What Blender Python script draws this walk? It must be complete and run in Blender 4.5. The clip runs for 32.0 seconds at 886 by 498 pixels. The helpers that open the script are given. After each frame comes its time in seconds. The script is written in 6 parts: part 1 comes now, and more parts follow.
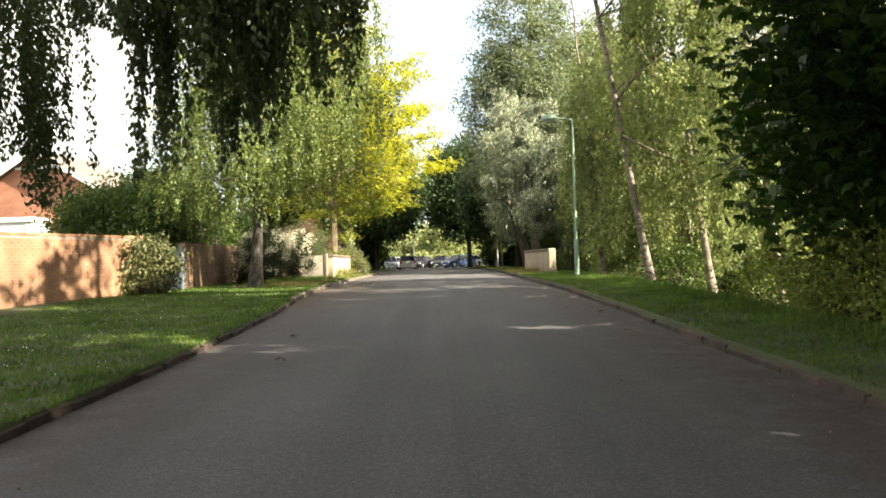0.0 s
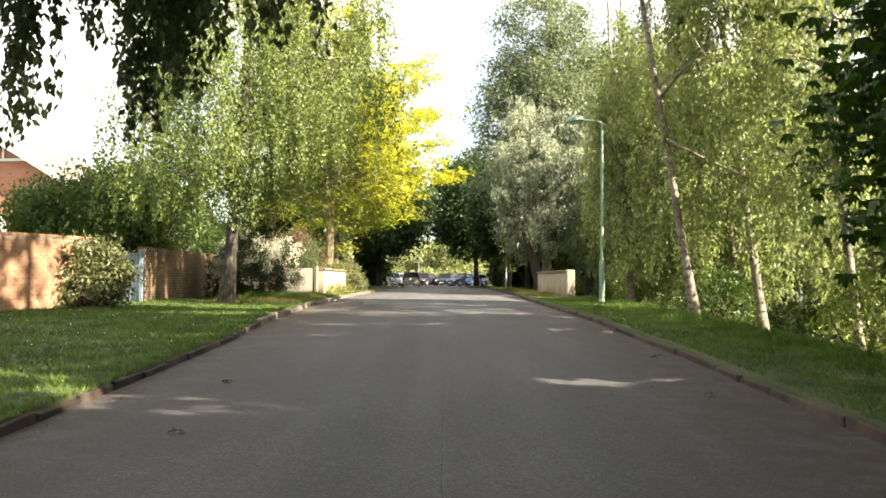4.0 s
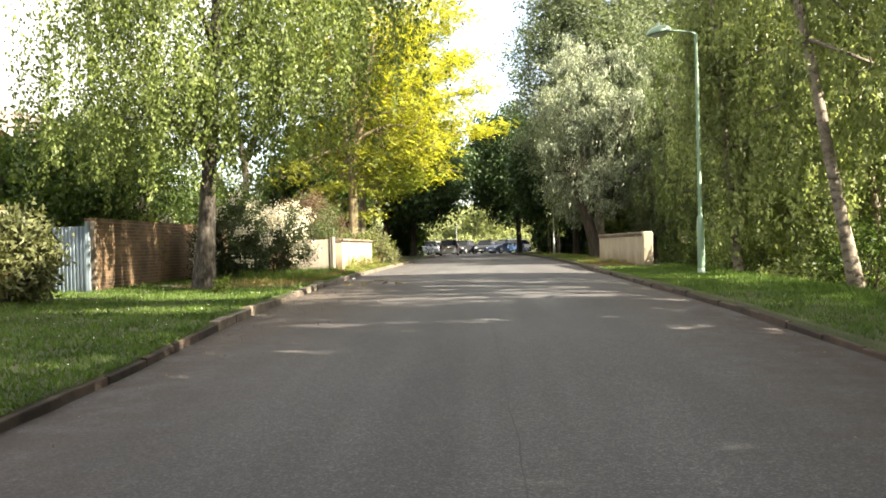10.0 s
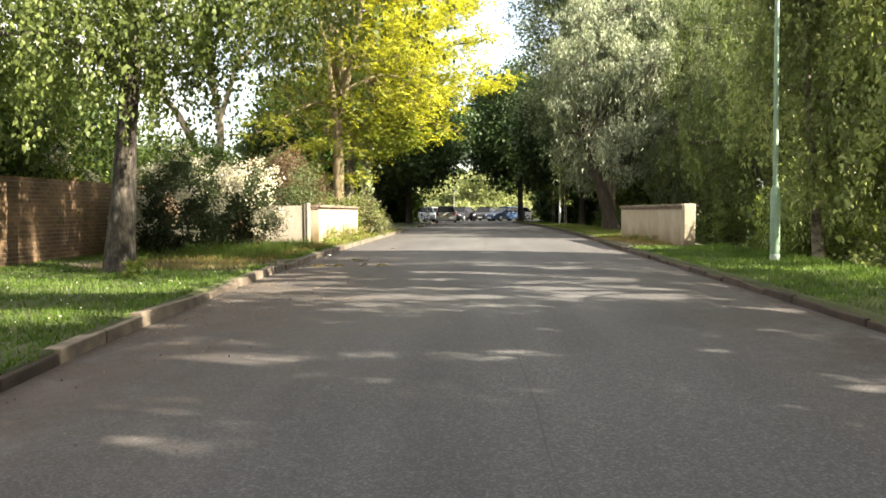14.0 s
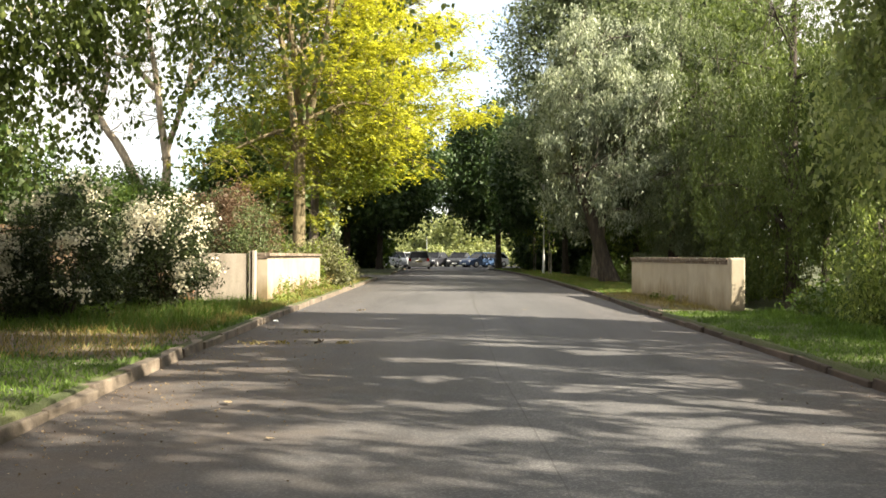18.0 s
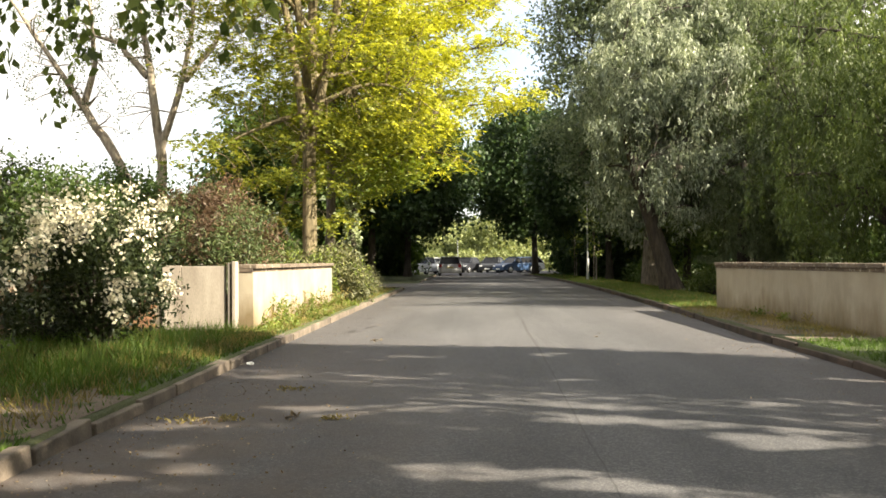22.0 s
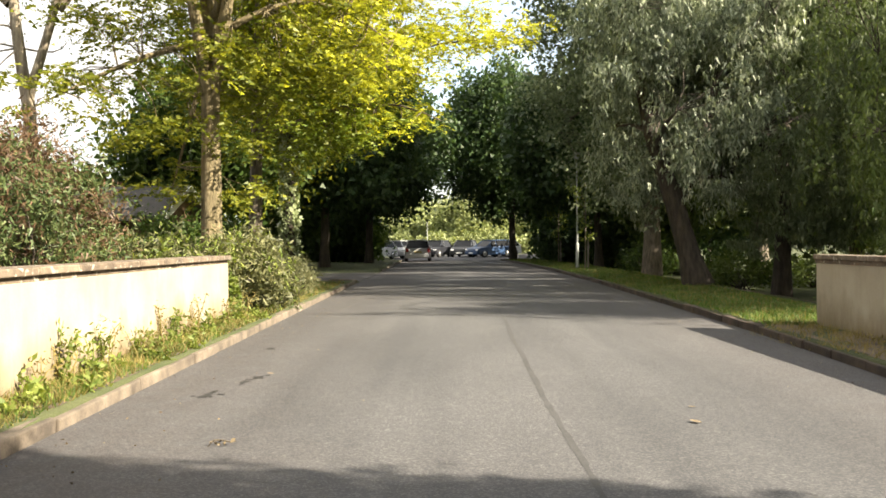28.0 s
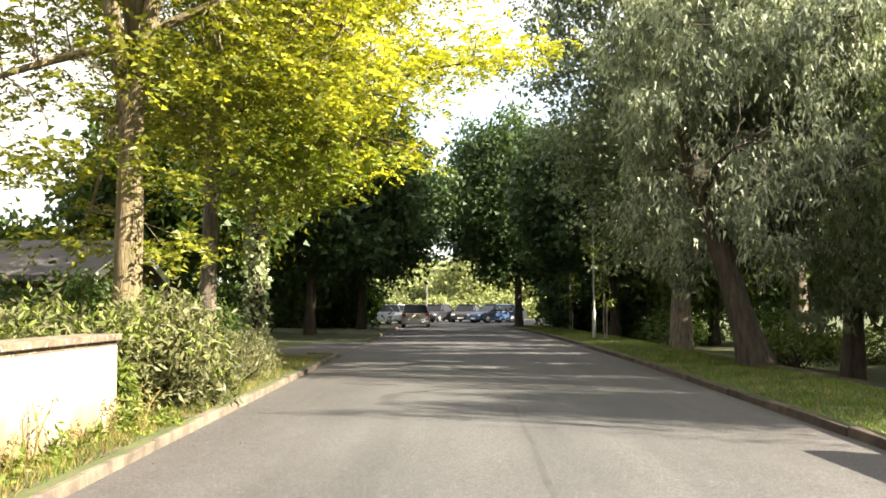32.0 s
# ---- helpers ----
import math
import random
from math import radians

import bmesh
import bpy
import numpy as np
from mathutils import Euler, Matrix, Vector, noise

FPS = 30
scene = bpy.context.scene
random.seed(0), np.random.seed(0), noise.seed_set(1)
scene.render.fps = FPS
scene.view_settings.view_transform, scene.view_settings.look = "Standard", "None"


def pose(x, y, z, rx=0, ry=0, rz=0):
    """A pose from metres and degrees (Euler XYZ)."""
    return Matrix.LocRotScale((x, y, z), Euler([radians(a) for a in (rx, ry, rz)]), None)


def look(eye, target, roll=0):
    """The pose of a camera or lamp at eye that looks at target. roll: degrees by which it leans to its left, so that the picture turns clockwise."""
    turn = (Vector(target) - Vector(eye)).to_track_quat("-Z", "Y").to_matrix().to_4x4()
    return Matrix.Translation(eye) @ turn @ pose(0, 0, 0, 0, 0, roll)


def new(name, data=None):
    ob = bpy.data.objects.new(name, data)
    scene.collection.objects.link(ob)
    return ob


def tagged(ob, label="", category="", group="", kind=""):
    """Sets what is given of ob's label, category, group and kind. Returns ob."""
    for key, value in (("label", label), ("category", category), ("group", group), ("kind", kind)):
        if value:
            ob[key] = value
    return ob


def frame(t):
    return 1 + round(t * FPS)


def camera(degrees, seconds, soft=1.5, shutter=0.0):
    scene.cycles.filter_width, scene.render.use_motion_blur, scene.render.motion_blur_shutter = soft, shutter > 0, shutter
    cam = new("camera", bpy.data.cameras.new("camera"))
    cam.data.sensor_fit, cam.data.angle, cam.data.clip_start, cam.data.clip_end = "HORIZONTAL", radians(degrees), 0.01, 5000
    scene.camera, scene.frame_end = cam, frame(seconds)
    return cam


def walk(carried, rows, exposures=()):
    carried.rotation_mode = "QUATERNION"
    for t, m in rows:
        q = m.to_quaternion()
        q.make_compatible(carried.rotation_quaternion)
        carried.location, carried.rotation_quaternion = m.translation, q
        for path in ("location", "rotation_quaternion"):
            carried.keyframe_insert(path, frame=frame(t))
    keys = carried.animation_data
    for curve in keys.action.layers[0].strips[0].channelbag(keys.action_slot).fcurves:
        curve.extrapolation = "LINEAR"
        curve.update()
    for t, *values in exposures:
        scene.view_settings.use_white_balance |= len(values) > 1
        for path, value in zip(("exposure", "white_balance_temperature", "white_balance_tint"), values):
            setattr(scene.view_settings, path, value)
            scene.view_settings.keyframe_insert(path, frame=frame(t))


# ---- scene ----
cam = camera(52.0, 32.0, soft=1.65)
PATH = [
    (0, (1.309, 1.069, 0.697), (1.32, 3.069, 0.726), -1.8),
    (0.5, (1.368, 1.624, 0.689), (1.325, 3.623, 0.739), 0.4),
    (1, (1.343, 2.128, 0.668), (1.391, 4.124, 0.778), 0.3),
    (1.5, (1.356, 2.684, 0.696), (1.359, 4.684, 0.702), -1.8),
    (2, (1.373, 3.228, 0.728), (1.304, 5.226, 0.683), -1.3),
    (2.5, (1.34, 3.785, 0.725), (1.312, 5.785, 0.739), -1.8),
    (3, (1.357, 4.323, 0.733), (1.325, 6.323, 0.767), -0.6),
    (3.5, (1.384, 4.816, 0.741), (1.371, 6.815, 0.81), 0.1),
    (5.5, (1.338, 6.924, 0.773), (1.348, 8.924, 0.792), 0.4),
    (6, (1.355, 7.413, 0.793), (1.329, 9.412, 0.787), -0.1),
    (6.5, (1.287, 7.907, 0.793), (1.278, 9.907, 0.839), -1.1),
    (7, (1.301, 8.458, 0.771), (1.271, 10.457, 0.815), -0.4),
    (7.5, (1.299, 8.976, 0.805), (1.248, 10.976, 0.81), -0.2),
    (8, (1.259, 9.544, 0.825), (1.234, 11.544, 0.812), 0.9),
    (8.5, (1.252, 10.181, 0.786), (1.18, 12.179, 0.85), -0.5),
    (9, (1.251, 10.694, 0.812), (1.227, 12.693, 0.828), 0.1),
    (9.5, (1.19, 11.281, 0.819), (1.21, 13.28, 0.832), -0.9),
    (10, (1.172, 11.796, 0.818), (1.086, 13.794, 0.814), -1.4),
    (10.5, (1.061, 12.365, 0.822), (1.04, 14.365, 0.855), -0.1),
    (11, (1.043, 12.898, 0.818), (1.019, 14.896, 0.907), -0.1),
    (11.5, (1.037, 13.469, 0.852), (1.004, 15.469, 0.86), 0.8),
    (12, (0.966, 14.022, 0.894), (1.011, 16.021, 0.943), -0.6),
    (12.5, (0.99, 14.635, 0.889), (0.974, 16.635, 0.903), -1.7),
    (13, (0.938, 15.281, 0.887), (0.923, 17.281, 0.904), -0.6),
    (13.5, (0.929, 15.929, 0.916), (0.862, 17.928, 0.909), -1.8),
    (14, (0.965, 16.528, 0.96), (0.886, 18.525, 0.879), -0.3),
    (14.5, (0.895, 17.126, 0.985), (0.878, 19.126, 0.983), 1.9),
    (16.5, (0.716, 19.517, 1.093), (0.636, 21.515, 1.095), 0.6),
    (17, (0.652, 20.103, 1.116), (0.61, 22.102, 1.098), 0.8),
    (17.5, (0.61, 20.698, 1.087), (0.608, 22.698, 1.115), -0.5),
    (18, (0.55, 21.308, 1.134), (0.537, 23.308, 1.149), 0.4),
    (18.5, (0.538, 21.918, 1.17), (0.524, 23.918, 1.175), -1.3),
    (19, (0.576, 22.528, 1.189), (0.501, 24.525, 1.119), -1.7),
    (19.5, (0.514, 23.096, 1.231), (0.516, 25.096, 1.261), -1.2),
    (20, (0.524, 23.664, 1.22), (0.5, 25.663, 1.231), -1.7),
    (20.5, (0.501, 24.213, 1.241), (0.451, 26.212, 1.201), -0.4),
    (21, (0.429, 24.766, 1.189), (0.419, 26.766, 1.209), 0.1),
    (21.5, (0.419, 25.414, 1.207), (0.373, 27.414, 1.19), -1.2),
    (22, (0.334, 26.038, 1.214), (0.255, 28.036, 1.239), -0.4),
    (22.5, (0.325, 26.624, 1.22), (0.289, 28.624, 1.202), -1.3),
    (23, (0.36, 27.155, 1.241), (0.299, 29.154, 1.216), 1.6),
    (23.5, (0.322, 27.777, 1.27), (0.263, 29.776, 1.285), 1.1),
    (24, (0.314, 28.411, 1.279), (0.255, 30.41, 1.303), -0.9),
    (24.5, (0.285, 28.985, 1.289), (0.248, 30.983, 1.353), -0.1),
    (26.5, (0.375, 31.656, 1.273), (0.37, 33.656, 1.31), -0.6),
    (27, (0.373, 32.234, 1.299), (0.379, 34.231, 1.4), 1.3),
    (27.5, (0.326, 32.816, 1.35), (0.335, 34.815, 1.418), -0.2),
    (28, (0.338, 33.396, 1.359), (0.322, 35.396, 1.343), -0.5),
    (28.5, (0.257, 34.022, 1.397), (0.28, 36.021, 1.437), -1.6),
    (29, (0.311, 34.61, 1.389), (0.257, 36.608, 1.451), -0.6),
    (29.5, (0.313, 35.188, 1.391), (0.241, 37.185, 1.447), 1.1),
    (30, (0.318, 35.773, 1.392), (0.222, 37.77, 1.334), 0.4),
    (30.5, (0.372, 36.326, 1.429), (0.269, 38.323, 1.408), 0.5),
    (31, (0.353, 36.879, 1.453), (0.336, 38.878, 1.43), -0.7),
    (31.5, (0.415, 37.49, 1.47), (0.34, 39.487, 1.549), -3.7),
    (32, (0.394, 38.088, 1.476), (0.375, 40.084, 1.598), -0.1),
]
walk(cam, [(t, look(eye, target, roll)) for t, eye, target, roll in PATH],
     exposures=((0, 2.35), (1, 2.45), (3, 2.55), (8, 2.6), (12, 2.55), (14, 2.48), (16.5, 2.28), (20, 2.1), (24, 2.05), (26.5, 1.8), (27.2, 1.92), (28, 2.1), (30, 2.08), (30.5, 2.08), (31, 2.2), (32, 2.5)))

# ---- world, sun, exposure ----
SUN_AZ, SUN_EL = 113.0, 31.0
world = bpy.data.worlds.new("world")
scene.world = world
world.use_nodes = True
wn, wl = world.node_tree.nodes, world.node_tree.links
wn.clear()
sky = wn.new("ShaderNodeTexSky")
sky.sky_type, sky.sun_disc = "NISHITA", False
sky.sun_elevation, sky.sun_rotation = radians(SUN_EL), radians(SUN_AZ)
sky.dust_density, sky.ozone_density = 2.0, 1.0
# broken white cloud over the blue
cloud_noise = wn.new("ShaderNodeTexNoise")
cloud_noise.inputs["Scale"].default_value, cloud_noise.inputs["Detail"].default_value = 2.2, 6.0
cloud_ramp = wn.new("ShaderNodeValToRGB")
cloud_ramp.color_ramp.elements[0].position, cloud_ramp.color_ramp.elements[1].position = 0.29, 0.53
cloud_mix = wn.new("ShaderNodeMix")
cloud_mix.data_type = "RGBA"
cloud_mix.inputs[7].default_value = (4.0, 3.85, 3.6, 1)
coord = wn.new("ShaderNodeTexCoord")
wl.new(coord.outputs["Generated"], cloud_noise.inputs["Vector"])
wl.new(cloud_noise.outputs["Fac"], cloud_ramp.inputs["Fac"])
wl.new(cloud_ramp.outputs["Color"], cloud_mix.inputs[0])
wl.new(sky.outputs["Color"], cloud_mix.inputs[6])
background = wn.new("ShaderNodeBackground")
background.inputs["Strength"].default_value = 0.09
wl.new(cloud_mix.outputs[2], background.inputs["Color"])
wl.new(background.outputs["Background"], wn.new("ShaderNodeOutputWorld").inputs["Surface"])

sun_data = bpy.data.lights.new("sun", "SUN")
sun_data.energy, sun_data.angle, sun_data.color = 5.0, radians(0.53), (1.0, 0.89, 0.70)
sun = new("sun", sun_data)
_a, _e = radians(SUN_AZ), radians(SUN_EL)
SUN_DIR = Vector((math.sin(_a) * math.cos(_e), math.cos(_a) * math.cos(_e), math.sin(_e)))
sun.matrix_world = look(SUN_DIR * 80, (0, 0, 0))


# ---- materials ----
def shader(name, rough=0.8, metal=0.0):
    m = bpy.data.materials.new(name)
    m.use_nodes = True
    nt = m.node_tree
    b = nt.nodes["Principled BSDF"]
    b.inputs["Roughness"].default_value, b.inputs["Metallic"].default_value = rough, metal
    return m, nt, b


def ramp(nt, fac, stops):
    r = nt.nodes.new("ShaderNodeValToRGB")
    els = r.color_ramp.elements
    while len(els) < len(stops):
        els.new(0.5)
    for el, (p, c) in zip(els, stops):
        el.position, el.color = p, (*c, 1)
    nt.links.new(fac, r.inputs["Fac"])
    return r.outputs["Color"]


def noise_tex(nt, scale, detail=4.0, vec=None, rough=0.55):
    n = nt.nodes.new("ShaderNodeTexNoise")
    n.inputs["Scale"].default_value, n.inputs["Detail"].default_value = scale, detail
    n.inputs["Roughness"].default_value = rough
    if vec is not None:
        nt.links.new(vec, n.inputs["Vector"])
    return n.outputs["Fac"]


def where(nt, scale=(1, 1, 1)):
    """World place, scaled."""
    geo = nt.nodes.new("ShaderNodeNewGeometry")
    mp = nt.nodes.new("ShaderNodeMapping")
    mp.inputs["Scale"].default_value = scale
    nt.links.new(geo.outputs["Position"], mp.inputs["Vector"])
    return mp.outputs["Vector"]


def blend(nt, fac, a, b, mode="MIX"):
    m = nt.nodes.new("ShaderNodeMix")
    m.data_type, m.blend_type = "RGBA", mode
    for sock, v in ((0, fac), (6, a), (7, b)):
        if isinstance(v, (int, float)):
            m.inputs[sock].default_value = v
        elif isinstance(v, tuple):
            m.inputs[sock].default_value = (*v, 1)
        else:
            nt.links.new(v, m.inputs[sock])
    return m.outputs[2]


def bump(nt, b, height, strength=0.3, dist=0.01):
    n = nt.nodes.new("ShaderNodeBump")
    n.inputs["Strength"].default_value, n.inputs["Distance"].default_value = strength, dist
    nt.links.new(height, n.inputs["Height"])
    nt.links.new(n.outputs["Normal"], b.inputs["Normal"])


def surface(name, dark, light, scale=2.0, fine=40.0, rough=0.85, relief=0.3, dist=0.01, metal=0.0, stretch=(1, 1, 1), by_object=0.0):
    """Two scales of noise between two colours, with fine relief."""
    m, nt, b = shader(name, rough, metal)
    v = where(nt, stretch)
    big, small = noise_tex(nt, scale, 5, v), noise_tex(nt, fine, 3, v)
    c1 = ramp(nt, big, ((0.3, dark), (0.7, light)))
    c2 = ramp(nt, small, ((0.25, (0.7, 0.7, 0.7)), (0.75, (1.2, 1.2, 1.2))))
    col = blend(nt, 0.8, c1, c2, "MULTIPLY")
    if by_object:
        info = nt.nodes.new("ShaderNodeObjectInfo")
        tone = ramp(nt, info.outputs["Random"], ((0.0, (1 - by_object,) * 3), (1.0, (1 + by_object,) * 3)))
        col = blend(nt, 1.0, col, tone, "MULTIPLY")
    nt.links.new(col, b.inputs["Base Color"])
    bump(nt, b, small, relief, dist)
    return m


def plain(name, colour, rough=0.5, metal=0.0, coat=0.0):
    m, nt, b = shader(name, rough, metal)
    v = where(nt)
    tone = ramp(nt, noise_tex(nt, 9.0, 4, v), ((0.3, tuple(c * 0.88 for c in colour)), (0.7, tuple(min(1, c * 1.08) for c in colour))))
    nt.links.new(tone, b.inputs["Base Color"])
    b.inputs["Coat Weight"].default_value = coat
    return m


def leaf_material(name, dark, light, glow, share=0.45, rough=0.5, patch=0.5):
    """A thin leaf: part of the light passes through it. Colour varies leaf by leaf and bough by bough."""
    m, nt, b = shader(name, rough)
    b.inputs["Specular IOR Level"].default_value = 0.3
    geo = nt.nodes.new("ShaderNodeNewGeometry")
    tone = ramp(nt, geo.outputs["Random Per Island"], ((0.0, dark), (1.0, light)))
    boughs = ramp(nt, noise_tex(nt, patch, 3, where(nt)), ((0.36, (0.55, 0.57, 0.53)), (0.64, (1.28, 1.23, 1.18))))
    col = blend(nt, 0.8, tone, boughs, "MULTIPLY")
    nt.links.new(col, b.inputs["Base Color"])
    tr = nt.nodes.new("ShaderNodeBsdfTranslucent")
    nt.links.new(blend(nt, 1.0, col, glow, "MULTIPLY"), tr.inputs["Color"])
    mix = nt.nodes.new("ShaderNodeMixShader")
    mix.inputs[0].default_value = share
    nt.links.new(b.outputs[0], mix.inputs[1])
    nt.links.new(tr.outputs[0], mix.inputs[2])
    nt.links.new(mix.outputs[0], nt.nodes["Material Output"].inputs["Surface"])
    return m


def asphalt_material():
    m, nt, b = shader("asphalt", 0.9)
    v = where(nt)
    cells = nt.nodes.new("ShaderNodeTexVoronoi")
    cells.inputs["Scale"].default_value = 92.0
    nt.links.new(v, cells.inputs["Vector"])
    stone = nt.nodes.new("ShaderNodeSeparateColor")
    nt.links.new(cells.outputs["Color"], stone.inputs[0])
    grit = stone.outputs[0]
    chips = nt.nodes.new("ShaderNodeTexVoronoi")
    chips.inputs["Scale"].default_value = 38.0
    nt.links.new(v, chips.inputs["Vector"])
    chip = nt.nodes.new("ShaderNodeSeparateColor")
    nt.links.new(chips.outputs["Color"], chip.inputs[0])
    mid = noise_tex(nt, 9.0, 6, v, 0.7)
    wide = noise_tex(nt, 0.55, 5, where(nt, (1.0, 0.35, 1.0)))
    base = ramp(nt, wide, ((0.3, (0.055, 0.055, 0.058)), (0.7, (0.086, 0.085, 0.088))))
    base = blend(nt, 0.62, base, ramp(nt, grit, ((0.0, (0.6, 0.6, 0.62)), (0.6, (0.95, 0.95, 0.95)), (1.0, (2.2, 2.15, 2.05)))), "MULTIPLY")
    base = blend(nt, 0.24, base, ramp(nt, chip.outputs[1], ((0.0, (0.78, 0.78, 0.79)), (0.5, (1.0, 1.0, 1.0)), (0.93, (1.1, 1.1, 1.08)), (0.98, (2.0, 1.95, 1.85)))), "MULTIPLY")
    base = blend(nt, 0.5, base, ramp(nt, mid, ((0.3, (0.85, 0.85, 0.85)), (0.7, (1.12, 1.1, 1.08)))), "MULTIPLY")
    # wheel tracks and older strips run along the road
    tracks = noise_tex(nt, 1.6, 3, where(nt, (1.0, 0.03, 1.0)), 0.5)
    base = blend(nt, 0.8, base, ramp(nt, tracks, ((0.35, (0.82, 0.82, 0.83)), (0.65, (1.14, 1.13, 1.12)))), "MULTIPLY")
    # brown grit washed to both gutters
    sep = nt.nodes.new("ShaderNodeSeparateXYZ")
    nt.links.new(v, sep.inputs[0])
    side = nt.nodes.new("ShaderNodeMath")
    side.operation = "SUBTRACT"
    nt.links.new(sep.outputs["X"], side.inputs[0])
    side.inputs[1].default_value = 1.15
    away = nt.nodes.new("ShaderNodeMath")
    away.operation = "ABSOLUTE"
    nt.links.new(side.outputs[0], away.inputs[0])
    edge = nt.nodes.new("ShaderNodeMapRange")
    edge.inputs["From Min"].default_value, edge.inputs["From Max"].default_value = 1.3, 3.2
    nt.links.new(away.outputs[0], edge.inputs["Value"])
    spots = ramp(nt, noise_tex(nt, 2.6, 6, v, 0.7), ((0.28, (0, 0, 0)), (0.56, (1, 1, 1))))
    amount = nt.nodes.new("ShaderNodeMath")
    amount.operation = "MULTIPLY"
    nt.links.new(edge.outputs[0], amount.inputs[0])
    nt.links.new(spots, amount.inputs[1])
    # thickest where the trees hang over the street
    thick = nt.nodes.new("ShaderNodeMapRange")
    thick.inputs["From Min"].default_value, thick.inputs["From Max"].default_value = 40.0, 24.0
    thick.inputs["To Min"].default_value = 0.35
    nt.links.new(sep.outputs["Y"], thick.inputs["Value"])
    trod = nt.nodes.new("ShaderNodeMath")
    trod.operation = "MULTIPLY"
    nt.links.new(amount.outputs[0], trod.inputs[0])
    nt.links.new(thick.outputs[0], trod.inputs[1])
    amount = trod
    base = blend(nt, amount.outputs[0], base, blend(nt, 0.6, (0.044, 0.031, 0.026), ramp(nt, grit, ((0.3, (0.6, 0.6, 0.6)), (0.7, (1.4, 1.4, 1.4)))), "MULTIPLY"))
    # leaf mould trodden into the lane under the birch
    def band(axis, a, z):
        r = nt.nodes.new("ShaderNodeMapRange")
        r.inputs["From Min"].default_value, r.inputs["From Max"].default_value = a, z
        nt.links.new(sep.outputs[axis], r.inputs["Value"])
        return r.outputs[0]
    share = ramp(nt, noise_tex(nt, 1.7, 6, v, 0.7), ((0.32, (0, 0, 0)), (0.72, (0.9, 0.9, 0.9))))
    for edge_of in (band("X", 1.2, -1.6), band("Y", 19.0, 25.0), band("Y", 40.0, 33.0)):
        m2 = nt.nodes.new("ShaderNodeMath")
        m2.operation = "MULTIPLY"
        nt.links.new(share, m2.inputs[0])
        nt.links.new(edge_of, m2.inputs[1])
        share = m2.outputs[0]
    base = blend(nt, share, base, (0.088, 0.066, 0.05))
    nt.links.new(base, b.inputs["Base Color"])
    bump(nt, b, grit, 0.7, 0.006)
    return m


def render_material():
    """Cream cement render, rain-streaked under the coping and stained at the foot."""
    m, nt, b = shader("cream_render", 0.9)
    v = where(nt)
    c = ramp(nt, noise_tex(nt, 1.3, 5, v), ((0.3, (0.28, 0.238, 0.175)), (0.7, (0.38, 0.333, 0.25))))
    streak = ramp(nt, noise_tex(nt, 1.0, 5, where(nt, (3.5, 3.5, 0.7)), 0.65), ((0.36, (0.62, 0.58, 0.52)), (0.56, (1.05, 1.04, 1.0))))
    c = blend(nt, 0.28, c, streak, "MULTIPLY")
    # brown and green splashes at the foot
    tc = nt.nodes.new("ShaderNodeTexCoord")
    sep = nt.nodes.new("ShaderNodeSeparateXYZ")
    nt.links.new(tc.outputs["Object"], sep.inputs[0])
    up = nt.nodes.new("ShaderNodeMath")
    up.operation = "MULTIPLY_ADD"
    nt.links.new(noise_tex(nt, 1.1, 5, where(nt, (1.5, 1.5, 0.6)), 0.6), up.inputs[0])
    up.inputs[1].default_value = -1.5
    nt.links.new(sep.outputs["Z"], up.inputs[2])
    span = nt.nodes.new("ShaderNodeMapRange")
    span.inputs["From Min"].default_value, span.inputs["From Max"].default_value = -0.75, -0.25
    nt.links.new(up.outputs[0], span.inputs["Value"])
    c = blend(nt, 1.0, c, ramp(nt, span.outputs[0], ((0.0, (0.5, 0.43, 0.31)), (1.0, (1, 1, 1)))), "MULTIPLY")
    grain = noise_tex(nt, 60, 3, v)
    c = blend(nt, 0.35, c, ramp(nt, grain, ((0.3, (0.75, 0.75, 0.75)), (0.7, (1.15, 1.15, 1.15)))), "MULTIPLY")
    nt.links.new(c, b.inputs["Base Color"])
    bump(nt, b, grain, 0.4, 0.006)
    return m


M_ASPHALT = asphalt_material()
M_GROUND = surface("soil_and_short_grass", (0.032, 0.045, 0.012), (0.072, 0.078, 0.028), 0.9, 30, 0.95, 0.8, 0.03)
M_SOIL = surface("bare_soil", (0.07, 0.05, 0.033), (0.15, 0.115, 0.08), 1.6, 40, 0.95, 0.8, 0.02)
M_KERB = surface("kerb_concrete", (0.058, 0.046, 0.036), (0.215, 0.172, 0.128), 3.0, 55, 0.9, 0.5, 0.008, by_object=0.2)
M_KERBDIRT = surface("dirty_kerb_concrete", (0.022, 0.015, 0.011), (0.085, 0.06, 0.044), 2.2, 55, 0.95, 0.6, 0.01, by_object=0.25)
M_GRASS = leaf_material("grass_blade", (0.062, 0.116, 0.016), (0.120, 0.178, 0.034), (1.05, 1.25, 0.7), 0.35, 0.55, 1.2)
M_DRYGRASS = leaf_material("dry_grass_blade", (0.16, 0.135, 0.042), (0.34, 0.275, 0.105), (1.1, 1.1, 0.7), 0.35, 0.6, 1.2)
M_RENDER = render_material()
M_COPING = surface("coping_stone", (0.062, 0.045, 0.033), (0.215, 0.165, 0.115), 4.0, 50, 0.9, 0.6, 0.01, by_object=0.12)


